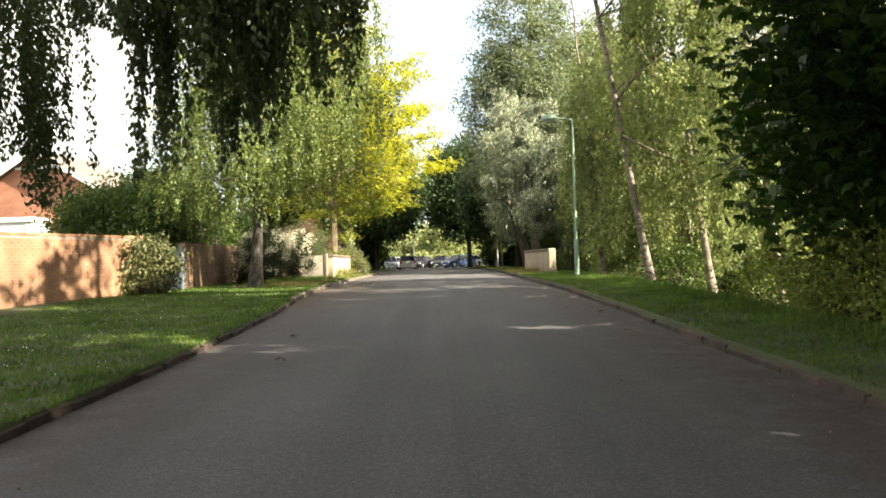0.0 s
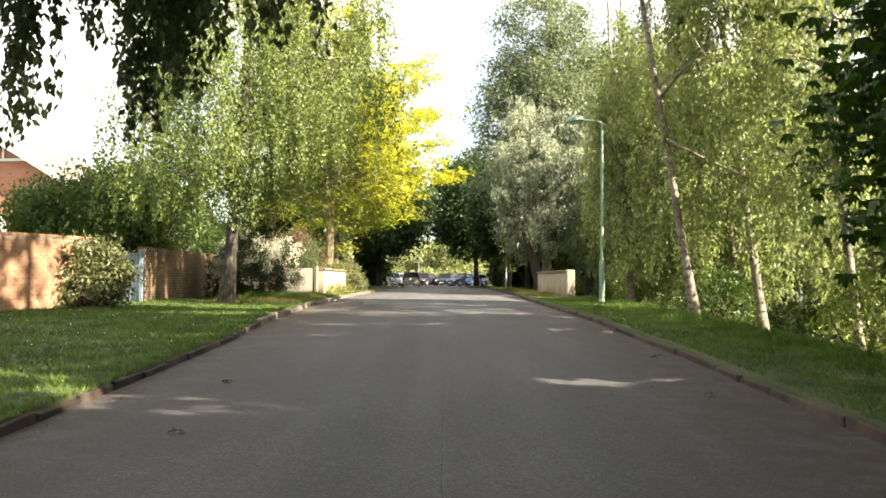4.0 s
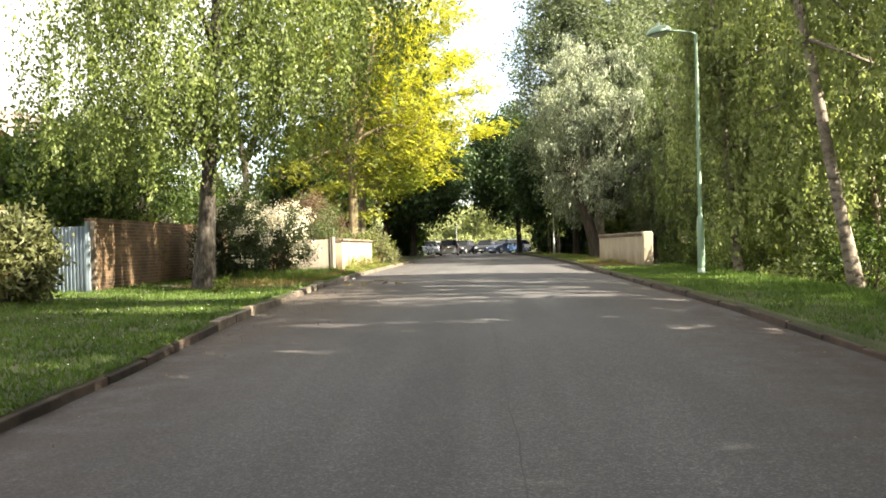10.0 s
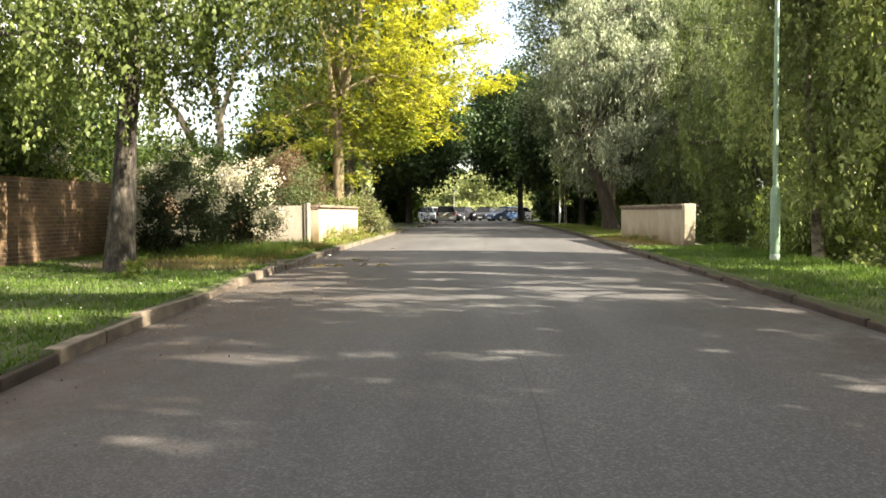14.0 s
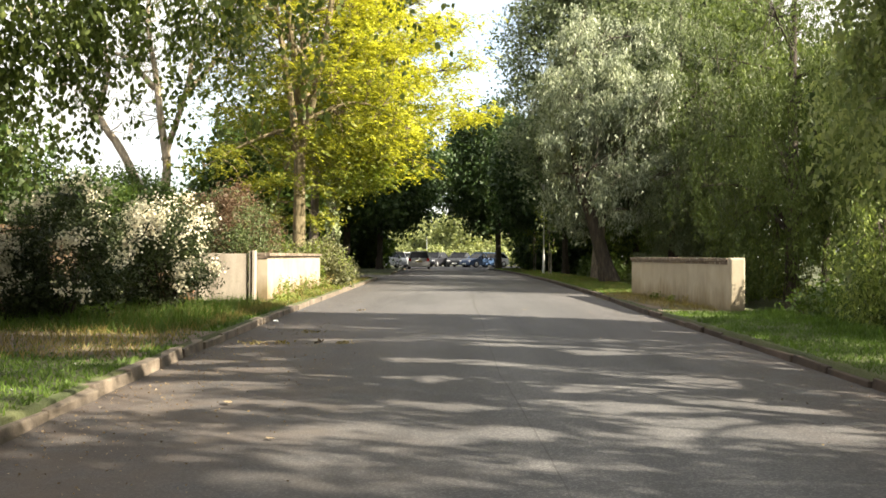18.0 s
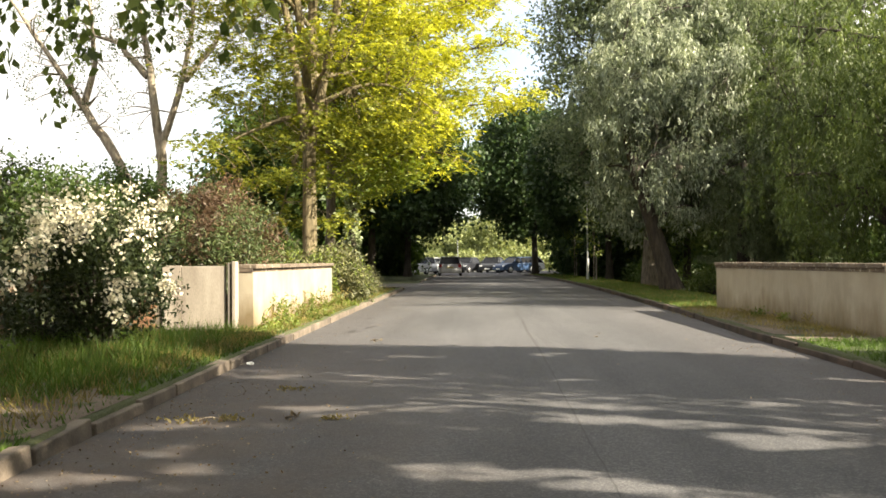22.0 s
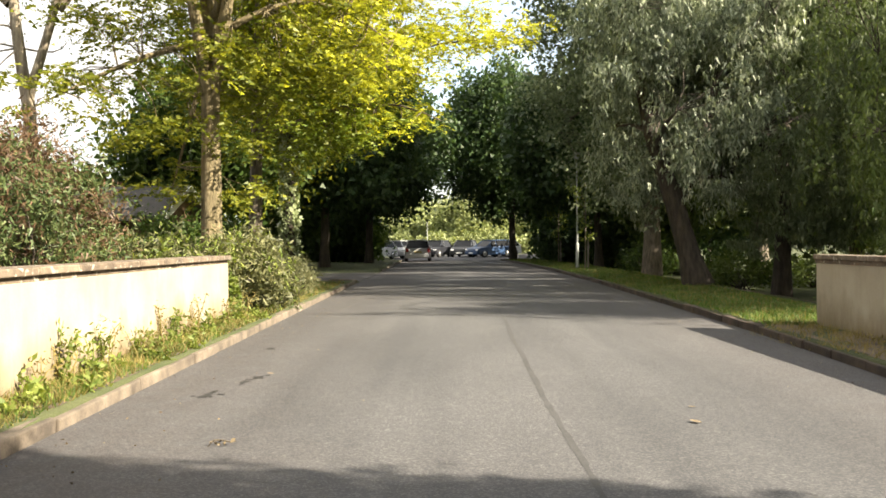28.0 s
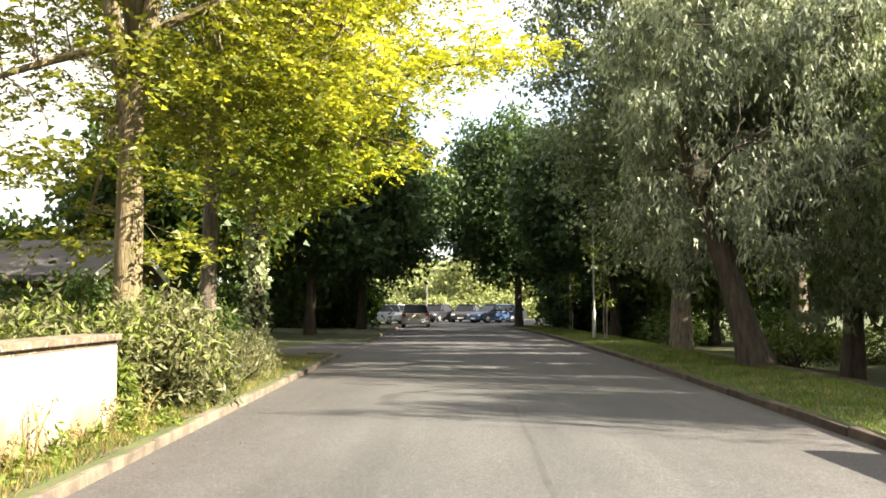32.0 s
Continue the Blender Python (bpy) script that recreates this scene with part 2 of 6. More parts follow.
def lichened(m, pale):
    """Pale crusts of lichen on a stone surface."""
    nt = m.node_tree
    slot = nt.nodes["Principled BSDF"].inputs["Base Color"]
    mask = ramp(nt, noise_tex(nt, 11.0, 5, where(nt), 0.6), ((0.58, (0, 0, 0)), (0.64, (0.75, 0.75, 0.75))))
    nt.links.new(blend(nt, mask, slot.links[0].from_socket, pale), slot)


lichened(M_COPING, (0.40, 0.36, 0.29))

M_MORTAR = surface("mortar", (0.17, 0.135, 0.105), (0.27, 0.225, 0.175), 3.0, 60, 0.95, 0.5, 0.005)
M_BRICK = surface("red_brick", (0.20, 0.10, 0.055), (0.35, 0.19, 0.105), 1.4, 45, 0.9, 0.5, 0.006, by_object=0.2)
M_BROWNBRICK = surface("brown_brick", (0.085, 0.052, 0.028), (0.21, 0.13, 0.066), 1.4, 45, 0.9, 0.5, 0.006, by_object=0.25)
M_CONCRETE = surface("weathered_concrete_panel", (0.25, 0.21, 0.165), (0.42, 0.37, 0.30), 1.6, 40, 0.9, 0.4, 0.006, stretch=(2.5, 2.5, 0.5))
M_TIMBER = surface("grey_timber", (0.15, 0.13, 0.11), (0.33, 0.29, 0.24), 2.0, 50, 0.9, 0.4, 0.005, stretch=(4, 4, 0.3))
M_BLUEPANEL = surface("faded_blue_grey_sheet", (0.085, 0.12, 0.15), (0.23, 0.275, 0.30), 1.5, 40, 0.7, 0.3, 0.004, stretch=(6, 6, 0.6))
M_LAMP = surface("green_lamp_paint", (0.17, 0.27, 0.19), (0.29, 0.40, 0.30), 3.0, 60, 0.5, 0.15, 0.003, stretch=(1, 1, 0.4))
M_LAMPBAND = surface("pale_green_band", (0.32, 0.42, 0.36), (0.5, 0.58, 0.52), 3.0, 60, 0.6, 0.15, 0.003)
M_LAMPGLASS = plain("lamp_bowl_plastic", (0.62, 0.66, 0.62), 0.25)
M_GREYPOLE = surface("galvanised_pole", (0.25, 0.26, 0.25), (0.42, 0.43, 0.41), 3.0, 60, 0.5, 0.15, 0.003, metal=0.4)
M_BARK = surface("grey_brown_bark", (0.055, 0.043, 0.032), (0.20, 0.165, 0.125), 5.0, 26, 0.95, 0.9, 0.03, stretch=(2.4, 2.4, 0.6))
M_DARKBARK = surface("dark_bark", (0.024, 0.019, 0.015), (0.08, 0.062, 0.047), 5.0, 26, 0.95, 0.9, 0.03, stretch=(2.4, 2.4, 0.5))


def birch_bark():
    m, nt, b = shader("birch_bark", 0.75)
    white = ramp(nt, noise_tex(nt, 2.0, 4, where(nt)), ((0.3, (0.10, 0.078, 0.056)), (0.7, (0.30, 0.255, 0.20))))
    bands = ramp(nt, noise_tex(nt, 4.0, 5, where(nt, (1.6, 1.6, 2.6)), 0.75), ((0.38, (0.22, 0.19, 0.17)), (0.52, (1, 1, 1))))
    c = blend(nt, 1.0, white, bands, "MULTIPLY")
    nt.links.new(c, b.inputs["Base Color"])
    bump(nt, b, bands, 0.5, 0.01)
    return m


M_BIRCH = birch_bark()


def rugged_bark():
    """Old birch bark: dark and fissured, with pale flakes left between the cracks."""
    m, nt, b = shader("rugged_birch_bark", 0.9)
    cracks = noise_tex(nt, 7.0, 6, where(nt, (2.2, 2.2, 0.8)), 0.7)
    c = ramp(nt, cracks, ((0.40, (0.022, 0.018, 0.015)), (0.54, (0.075, 0.063, 0.05)), (0.66, (0.15, 0.13, 0.105))))
    nt.links.new(c, b.inputs["Base Color"])
    bump(nt, b, cracks, 1.0, 0.04)
    return m


M_RUGGED = rugged_bark()
M_PALEBARK = surface("pale_grey_bark", (0.15, 0.12, 0.085), (0.40, 0.34, 0.25), 4.0, 24, 0.95, 0.8, 0.03, stretch=(2.4, 2.4, 0.6))
M_GOLDBARK = surface("ridged_ochre_bark", (0.075, 0.06, 0.03), (0.27, 0.215, 0.12), 6.0, 22, 0.95, 1.0, 0.04, stretch=(2.6, 2.6, 0.4))
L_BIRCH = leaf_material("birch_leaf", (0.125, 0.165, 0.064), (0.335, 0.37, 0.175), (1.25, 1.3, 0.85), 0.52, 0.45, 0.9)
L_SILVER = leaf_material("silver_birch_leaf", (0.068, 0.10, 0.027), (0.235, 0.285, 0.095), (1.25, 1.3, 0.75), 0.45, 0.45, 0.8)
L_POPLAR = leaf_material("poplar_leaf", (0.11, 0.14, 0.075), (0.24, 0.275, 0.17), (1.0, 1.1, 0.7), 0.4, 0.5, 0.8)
# birch leaf darkened: the shade of neighbouring trees is put into its colour
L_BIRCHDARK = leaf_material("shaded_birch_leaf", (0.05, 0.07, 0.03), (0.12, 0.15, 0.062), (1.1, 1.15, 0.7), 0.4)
L_CHESTNUT = leaf_material("chestnut_leaf", (0.026, 0.06, 0.016), (0.065, 0.118, 0.03), (1.2, 1.3, 0.5), 0.3, 0.4)
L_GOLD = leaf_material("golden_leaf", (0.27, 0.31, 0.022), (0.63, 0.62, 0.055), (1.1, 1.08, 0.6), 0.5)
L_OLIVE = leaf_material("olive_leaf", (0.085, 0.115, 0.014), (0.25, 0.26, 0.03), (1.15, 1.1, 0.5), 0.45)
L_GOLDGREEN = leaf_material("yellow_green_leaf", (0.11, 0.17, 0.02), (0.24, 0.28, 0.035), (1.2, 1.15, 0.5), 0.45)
L_WILLOW = leaf_material("grey_willow_leaf", (0.085, 0.115, 0.06), (0.50, 0.54, 0.42), (1.0, 1.05, 0.75), 0.3, 0.45, 1.0)
L_WILLOWGREEN = leaf_material("green_willow_leaf", (0.075, 0.11, 0.03), (0.15, 0.19, 0.065), (1.1, 1.15, 0.6), 0.4)
L_DARK = leaf_material("dark_maple_leaf", (0.030, 0.062, 0.024), (0.078, 0.120, 0.046), (1.1, 1.1, 0.6), 0.38)
L_MID = leaf_material("mid_green_leaf", (0.034, 0.066, 0.014), (0.085, 0.125, 0.03), (1.15, 1.2, 0.6), 0.4)
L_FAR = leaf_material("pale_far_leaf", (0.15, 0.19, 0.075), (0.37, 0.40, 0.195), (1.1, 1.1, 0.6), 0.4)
L_YEW = leaf_material("yew_needle", (0.04, 0.072, 0.024), (0.115, 0.14, 0.05), (1, 1, 0.6), 0.2)
L_RUST = leaf_material("rusty_needle", (0.065, 0.042, 0.025), (0.145, 0.092, 0.053), (1.1, 0.9, 0.7), 0.25)
L_SHRUB = leaf_material("shrub_leaf", (0.014, 0.024, 0.009), (0.052, 0.068, 0.026), (1.1, 1.15, 0.6), 0.3)
L_GREYSHRUB = leaf_material("grey_shrub_leaf", (0.07, 0.08, 0.036), (0.205, 0.205, 0.10), (1, 1, 0.7), 0.3)
L_PANELSHRUB = leaf_material("mottled_laurel_leaf", (0.06, 0.072, 0.024), (0.17, 0.18, 0.085), (1.1, 1.1, 0.6), 0.3)
L_WEED = leaf_material("weed_leaf", (0.10, 0.15, 0.028), (0.25, 0.29, 0.075), (1.2, 1.2, 0.5), 0.4)
L_IVY = leaf_material("ivy_leaf", (0.13, 0.17, 0.08), (0.38, 0.42, 0.25), (1, 1.1, 0.6), 0.2, 0.35)
L_FLOWER = leaf_material("cream_blossom", (0.52, 0.49, 0.37), (0.76, 0.73, 0.60), (1, 1, 0.9), 0.3)
L_DAISY = leaf_material("daisy_petal", (0.7, 0.7, 0.62), (0.85, 0.85, 0.8), (1, 1, 1), 0.2)
L_LITTER = leaf_material("fallen_leaf", (0.11, 0.08, 0.052), (0.28, 0.21, 0.125), (1, 0.9, 0.6), 0.15)


# ---- mesh helpers ----
def thing(name, label, category, place=(0, 0, 0), group="", kind=""):
    ob = new(name)
    ob.location = place
    return tagged(ob, label, category, group, kind)


def link_part(name, me, material, parent, label=""):
    if material is not None and not me.materials:
        me.materials.append(material)
    ob = new(name, me)
    ob.parent = parent
    return tagged(ob, label, kind="stuff" if name in ("twig_growth", "stem_cluster", "blossom", "foliage", "tinted_foliage", "crown", "inner_crown", "ivy", "leaves") else "")


def part(name, bm, material, parent, label=""):
    me = bpy.data.meshes.new(name)
    bm.to_mesh(me)
    bm.free()
    return link_part(name, me, material, parent, label)


def raw_mesh(name, verts, faces, smooth=False):
    """A mesh of equal-sided faces from arrays."""
    verts, faces = np.asarray(verts, np.float32), np.asarray(faces, np.int32)
    n, k = faces.shape
    me = bpy.data.meshes.new(name)
    me.vertices.add(len(verts))
    me.vertices.foreach_set("co", verts.ravel())
    me.loops.add(n * k)
    me.loops.foreach_set("vertex_index", faces.ravel())
    me.polygons.add(n)
    me.polygons.foreach_set("loop_start", np.arange(0, n * k, k, dtype=np.int32))
    if smooth:
        me.polygons.foreach_set("use_smooth", np.ones(n, bool))
    me.update(calc_edges=True)
    return me


def add_box(bm, lo, hi, bevel=0.0, m=None):
    r = bmesh.ops.create_cube(bm, size=1.0)
    size = [b - a for a, b in zip(lo, hi)]
    mid = [(a + b) / 2 for a, b in zip(lo, hi)]
    for v in r["verts"]:
        v.co = Vector((v.co.x * size[0] + mid[0], v.co.y * size[1] + mid[1], v.co.z * size[2] + mid[2]))
    if bevel:
        edges = list({e for v in r["verts"] for e in v.link_edges})
        got = bmesh.ops.bevel(bm, geom=edges, offset=bevel, segments=2, profile=0.5, affect="EDGES")
        r = {"verts": list({v for f in got["faces"] for v in f.verts} | {v for v in r["verts"] if v.is_valid})}
    if m is not None:
        bmesh.ops.transform(bm, matrix=m, verts=r["verts"])
    return r["verts"]


def box(lo, hi, bevel=0.0):
    bm = bmesh.new()
    add_box(bm, lo, hi, bevel)
    return bm


def tube(path, radii, sides=8, wobble=0.0, rng=None):
    """Verts and quads of a tapering tube along a path."""
    path, radii = np.asarray(path, float), np.asarray(radii, float)
    tan = np.gradient(path, axis=0)
    tan /= np.linalg.norm(tan, axis=1)[:, None] + 1e-9
    ref = np.where(np.abs(tan[:, :1]) > 0.9, np.array([[0, 1, 0.0]]), np.array([[1.0, 0, 0]]))
    u = np.cross(tan, ref)
    u /= np.linalg.norm(u, axis=1)[:, None] + 1e-9
    w = np.cross(tan, u)
    ang = np.arange(sides) * 2 * math.pi / sides
    rr = radii[:, None] * (1 + (wobble * rng.standard_normal((len(path), sides)) if wobble else 0))
    v = path[:, None] + rr[..., None] * (u[:, None] * np.cos(ang)[None, :, None] + w[:, None] * np.sin(ang)[None, :, None])
    i, j = np.meshgrid(np.arange(len(path) - 1), np.arange(sides), indexing="ij")
    a, b = i * sides + j, i * sides + (j + 1) % sides
    f = np.stack([a, b, b + sides, a + sides], -1).reshape(-1, 4)
    return v.reshape(-1, 3), f


def gather(tubes):
    vs, fs, n = [], [], 0
    for v, f in tubes:
        vs.append(v), fs.append(f + n)
        n += len(v)
    return np.concatenate(vs), np.concatenate(fs)


def leaves(name, pts, size, rng, aspect=0.6, droop=0.3, axis=None, spread=0.35, small=False):
    """Small folded leaf blades at the points, each a face of its own."""
    n = len(pts)
    a = rng.standard_normal((n, 3))
    a[:, 2] -= droop * 2
    if axis is not None:
        a = a * 0.45 + axis
    a /= np.linalg.norm(a, axis=1)[:, None]
    b = np.cross(a, rng.standard_normal((n, 3)))
    b /= np.linalg.norm(b, axis=1)[:, None] + 1e-9
    c = np.cross(a, b)
    s = (size * (1 + spread * rng.uniform(-1, 1, n)))[:, None]
    side = b * s * aspect * 0.5
    if small:
        base = pts + a * s * 0.12
        v = np.stack([base + side, pts + a * s, base - side], 1).reshape(-1, 3)
        return raw_mesh(name, v, np.arange(3 * n).reshape(-1, 3))
    mid = pts + a * s * 0.45 + c * s * 0.10
    v = np.stack([pts, mid + side, pts + a * s, mid - side], 1).reshape(-1, 3)
    return raw_mesh(name, v, np.arange(4 * n).reshape(-1, 4))


# ---- the lie of the land ----
ROAD_Y = [-80, 1.5, 7.7, 12, 16, 19.6, 24, 28, 32, 38, 200, 900]
ROAD_Z = [-1.4, -0.65, -0.56, -0.50, -0.40, -0.30, -0.15, -0.08, -0.04, 0, 0, 0]


def road_z(y):
    return np.interp(y, ROAD_Y, ROAD_Z)


def kerb_left(y):
    return np.interp(y, [-80, 8, 20, 26, 32, 40, 60, 100], [-2.0, -2.0, -2.08, -2.3, -2.45, -2.53, -2.75, -3.0])


def kerb_right(y):
    return np.interp(y, [-80, 8, 18, 23, 30, 40, 46, 60, 75, 86, 97, 100], [4.7, 4.7, 4.78, 4.6, 4.45, 4.45, 4.75, 5.0, 4.95, 4.6, 3.9, 3.8])


def bank(y):
    """How far the ground falls away to the right of the verge."""
    return np.interp(y, [-80, 0, 20, 34, 38, 47, 55, 62], [1.1, 1.2, 1.2, 1.2, 1.7, 1.6, 0.6, 0.6])


def land(x, y):
    """Height of the ground, verges included."""
    x, y = np.asarray(x, float), np.asarray(y, float)
    z = road_z(y)
    l, r = kerb_left(y), kerb_right(y)
    kerb = np.interp(y, [-80, 63.6, 64.8, 74, 76, 98, 101], [0.11, 0.11, 0.0, 0.0, 0.11, 0.11, 0.0])
    left = z + kerb + np.clip((l - x - 1.0) / 6, 0, 1) * 0.06 - np.clip((l - 1.2 - x) * 0.5, 0, 1) * np.interp(y, [39.5, 41, 47, 49], [0, 0.5, 0.5, 0])
    rk = np.interp(y, [-80, 96, 99], [0.11, 0.11, 0.0])
    right = z + rk - np.clip((x - r - 2.2) / 4.0, 0, 1) * bank(y)
    out = np.where(x < l, left, np.where(x > r, right, z))
    return out + 0 * x


def ground_sheet():
    ys = np.concatenate([np.array([-300, -150, -80, -40, -20]), np.arange(-10, 66, 0.6), np.arange(66, 102, 1.5), np.array([104, 108, 115, 125, 140, 170, 220, 300, 450, 700, 1000])])
    offs = np.array([0.0, 0.3, 0.7, 1.1, 1.6, 2.1, 2.7, 3.4, 4.2, 5.2, 6.5, 9, 14, 24, 45, 90, 200, 500, 1000])
    rng = np.random.default_rng(3)
    rows = []
    for y in ys:
        l, r = float(kerb_left(y)) - 0.06, float(kerb_right(y)) + 0.06
        xs = np.concatenate([(l - offs)[::-1], np.linspace(l + 0.02, r - 0.02, 4), r + offs])
        z = land(xs, np.full_like(xs, y))
        n = len(offs)
        z[n:n + 4] = road_z(y) - 0.06
        z[:n - 1] += rng.uniform(-0.012, 0.012, n - 1)
        z[n + 5:] += rng.uniform(-0.015, 0.015, n - 1)
        rows.append(np.stack([xs, np.full_like(xs, y), z], 1))
    v = np.array(rows)
    h, w = v.shape[:2]
    i, j = np.meshgrid(np.arange(h - 1), np.arange(w - 1), indexing="ij")
    a = i * w + j
    me = raw_mesh("ground", v.reshape(-1, 3), np.stack([a, a + 1, a + w + 1, a + w], -1).reshape(-1, 4), True)
    me.materials.append(M_GROUND)
    return tagged(new("ground", me), "uneven grassy and bare earth ground along the road", "ground", kind="structure")


ground_sheet()


def strip(name, ys, left, right, lift, material, label, category, cols=8, camber=0.0):
    u = np.linspace(0, 1, cols + 1)
    v = np.array([[(float(left(y)) * (1 - t) + float(right(y)) * t, y, float(road_z(y)) + lift + camber * (1 - (2 * t - 1) ** 2)) for t in u] for y in ys])
    h, w = v.shape[:2]
    i, j = np.meshgrid(np.arange(h - 1), np.arange(w - 1), indexing="ij")
    a = i * w + j
    me = raw_mesh(name, v.reshape(-1, 3), np.stack([a, a + 1, a + w + 1, a + w], -1).reshape(-1, 4), True)
    me.materials.append(material)
    return tagged(new(name, me), label, category, kind="structure")


strip("road", np.concatenate([np.arange(-60, 0, 4.0), np.arange(0, 101, 0.8)]), kerb_left, kerb_right, 0.0, M_ASPHALT,
      "worn grey asphalt road with brown grit in the gutters", "road", camber=0.03)
strip("side_road", np.arange(64.7, 75.6, 0.9), lambda y: -16.0 + 0 * y, lambda y: kerb_left(y) + 0.0, 0.012, M_ASPHALT,
      "shaded asphalt side road joining the street", "road")
strip("car_park", np.arange(99.6, 127, 1.7), lambda y: -22.0 + 0 * y, lambda y: 16.0 + 0 * y, 0.012, M_ASPHALT,
      "grey asphalt car park at the end of the street", "car park")


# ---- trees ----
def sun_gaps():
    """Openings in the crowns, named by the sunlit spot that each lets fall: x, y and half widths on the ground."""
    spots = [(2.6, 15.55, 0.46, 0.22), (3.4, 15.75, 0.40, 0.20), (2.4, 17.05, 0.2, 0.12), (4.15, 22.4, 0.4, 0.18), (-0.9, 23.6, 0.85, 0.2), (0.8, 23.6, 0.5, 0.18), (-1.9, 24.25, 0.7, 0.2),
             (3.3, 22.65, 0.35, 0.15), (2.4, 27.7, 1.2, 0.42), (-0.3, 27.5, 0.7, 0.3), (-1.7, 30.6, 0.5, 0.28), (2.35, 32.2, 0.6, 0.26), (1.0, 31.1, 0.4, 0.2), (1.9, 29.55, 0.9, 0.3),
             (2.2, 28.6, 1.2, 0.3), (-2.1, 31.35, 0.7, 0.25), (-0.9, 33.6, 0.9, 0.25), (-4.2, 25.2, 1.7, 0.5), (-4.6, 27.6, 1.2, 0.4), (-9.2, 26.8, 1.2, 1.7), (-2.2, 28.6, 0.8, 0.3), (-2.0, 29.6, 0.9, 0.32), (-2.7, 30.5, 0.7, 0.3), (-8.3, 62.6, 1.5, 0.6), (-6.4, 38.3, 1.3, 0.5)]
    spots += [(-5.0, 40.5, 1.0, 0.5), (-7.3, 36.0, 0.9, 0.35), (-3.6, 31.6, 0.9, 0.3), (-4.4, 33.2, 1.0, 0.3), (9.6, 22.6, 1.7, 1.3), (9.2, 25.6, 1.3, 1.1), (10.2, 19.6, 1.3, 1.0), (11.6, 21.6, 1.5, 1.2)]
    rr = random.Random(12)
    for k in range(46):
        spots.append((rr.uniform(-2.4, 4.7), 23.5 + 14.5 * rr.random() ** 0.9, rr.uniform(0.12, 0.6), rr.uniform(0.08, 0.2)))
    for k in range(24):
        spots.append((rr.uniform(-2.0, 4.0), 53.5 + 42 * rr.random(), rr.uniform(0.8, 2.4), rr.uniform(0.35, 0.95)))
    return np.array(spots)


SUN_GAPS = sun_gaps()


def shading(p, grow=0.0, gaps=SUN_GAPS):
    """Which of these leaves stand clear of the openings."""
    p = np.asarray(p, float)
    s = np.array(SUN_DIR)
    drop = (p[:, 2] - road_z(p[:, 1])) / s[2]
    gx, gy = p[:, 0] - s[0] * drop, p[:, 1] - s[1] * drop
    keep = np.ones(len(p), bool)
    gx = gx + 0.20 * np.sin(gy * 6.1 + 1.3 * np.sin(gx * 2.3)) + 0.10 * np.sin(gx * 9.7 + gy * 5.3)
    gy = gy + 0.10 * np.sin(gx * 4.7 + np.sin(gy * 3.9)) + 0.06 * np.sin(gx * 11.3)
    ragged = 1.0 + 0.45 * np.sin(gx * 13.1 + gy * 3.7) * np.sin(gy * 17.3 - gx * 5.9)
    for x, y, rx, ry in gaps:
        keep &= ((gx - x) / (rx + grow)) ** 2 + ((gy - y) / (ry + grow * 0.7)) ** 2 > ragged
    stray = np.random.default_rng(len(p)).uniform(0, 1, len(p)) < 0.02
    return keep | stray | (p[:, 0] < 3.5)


def lobed(rng, n, radii, lobes=9, inner=0.35, dent=0.62):
    """Points in an uneven crown round the origin, more of them towards the outside."""
    d = rng.standard_normal((n, 3))
    d /= np.linalg.norm(d, axis=1)[:, None]
    knobs = rng.standard_normal((lobes, 3))
    knobs /= np.linalg.norm(knobs, axis=1)[:, None]
    near = (d @ knobs.T).max(1)
    reach = dent + (1.04 - dent) * np.clip((near - 0.45) / 0.55, 0, 1)
    r = (inner + (1 - inner) * rng.uniform(0, 1, n) ** 0.6) * reach
    return d * r[:, None] * np.asarray(radii)


def limb_path(start, end, rng, sag=0.0, bend=0.12, n=6):
    t = np.linspace(0, 1, n)[:, None]
    start, end = np.asarray(start, float), np.asarray(end, float)
    d = np.linalg.norm(end - start)
    off = rng.standard_normal(3) * bend * d
    mid = np.sin(t * math.pi) * off
    mid[:, 2] += np.sin(t[:, 0] * math.pi) * d * 0.10 - sag * t[:, 0] ** 2 * d
    return start + (end - start) * t + mid


def hanging(tops, length, k, rng, bundle=0.11):
    """Leaf places along hanging boughs, k to a bough, denser at the core."""
    n = len(tops)
    u = rng.uniform(0, 1, (n, k)) ** 0.85
    sway = rng.standard_normal((n, 1, 2)) * 0.10
    p = np.repeat(np.asarray(tops, float)[:, None], k, 1)
    p[..., 2] -= u * np.asarray(length)[:, None]
    p[..., :2] += sway * u[..., None] + rng.standard_normal((n, k, 2)) * (bundle * (1.15 - 0.6 * u))[..., None]
    return p.reshape(-1, 3)


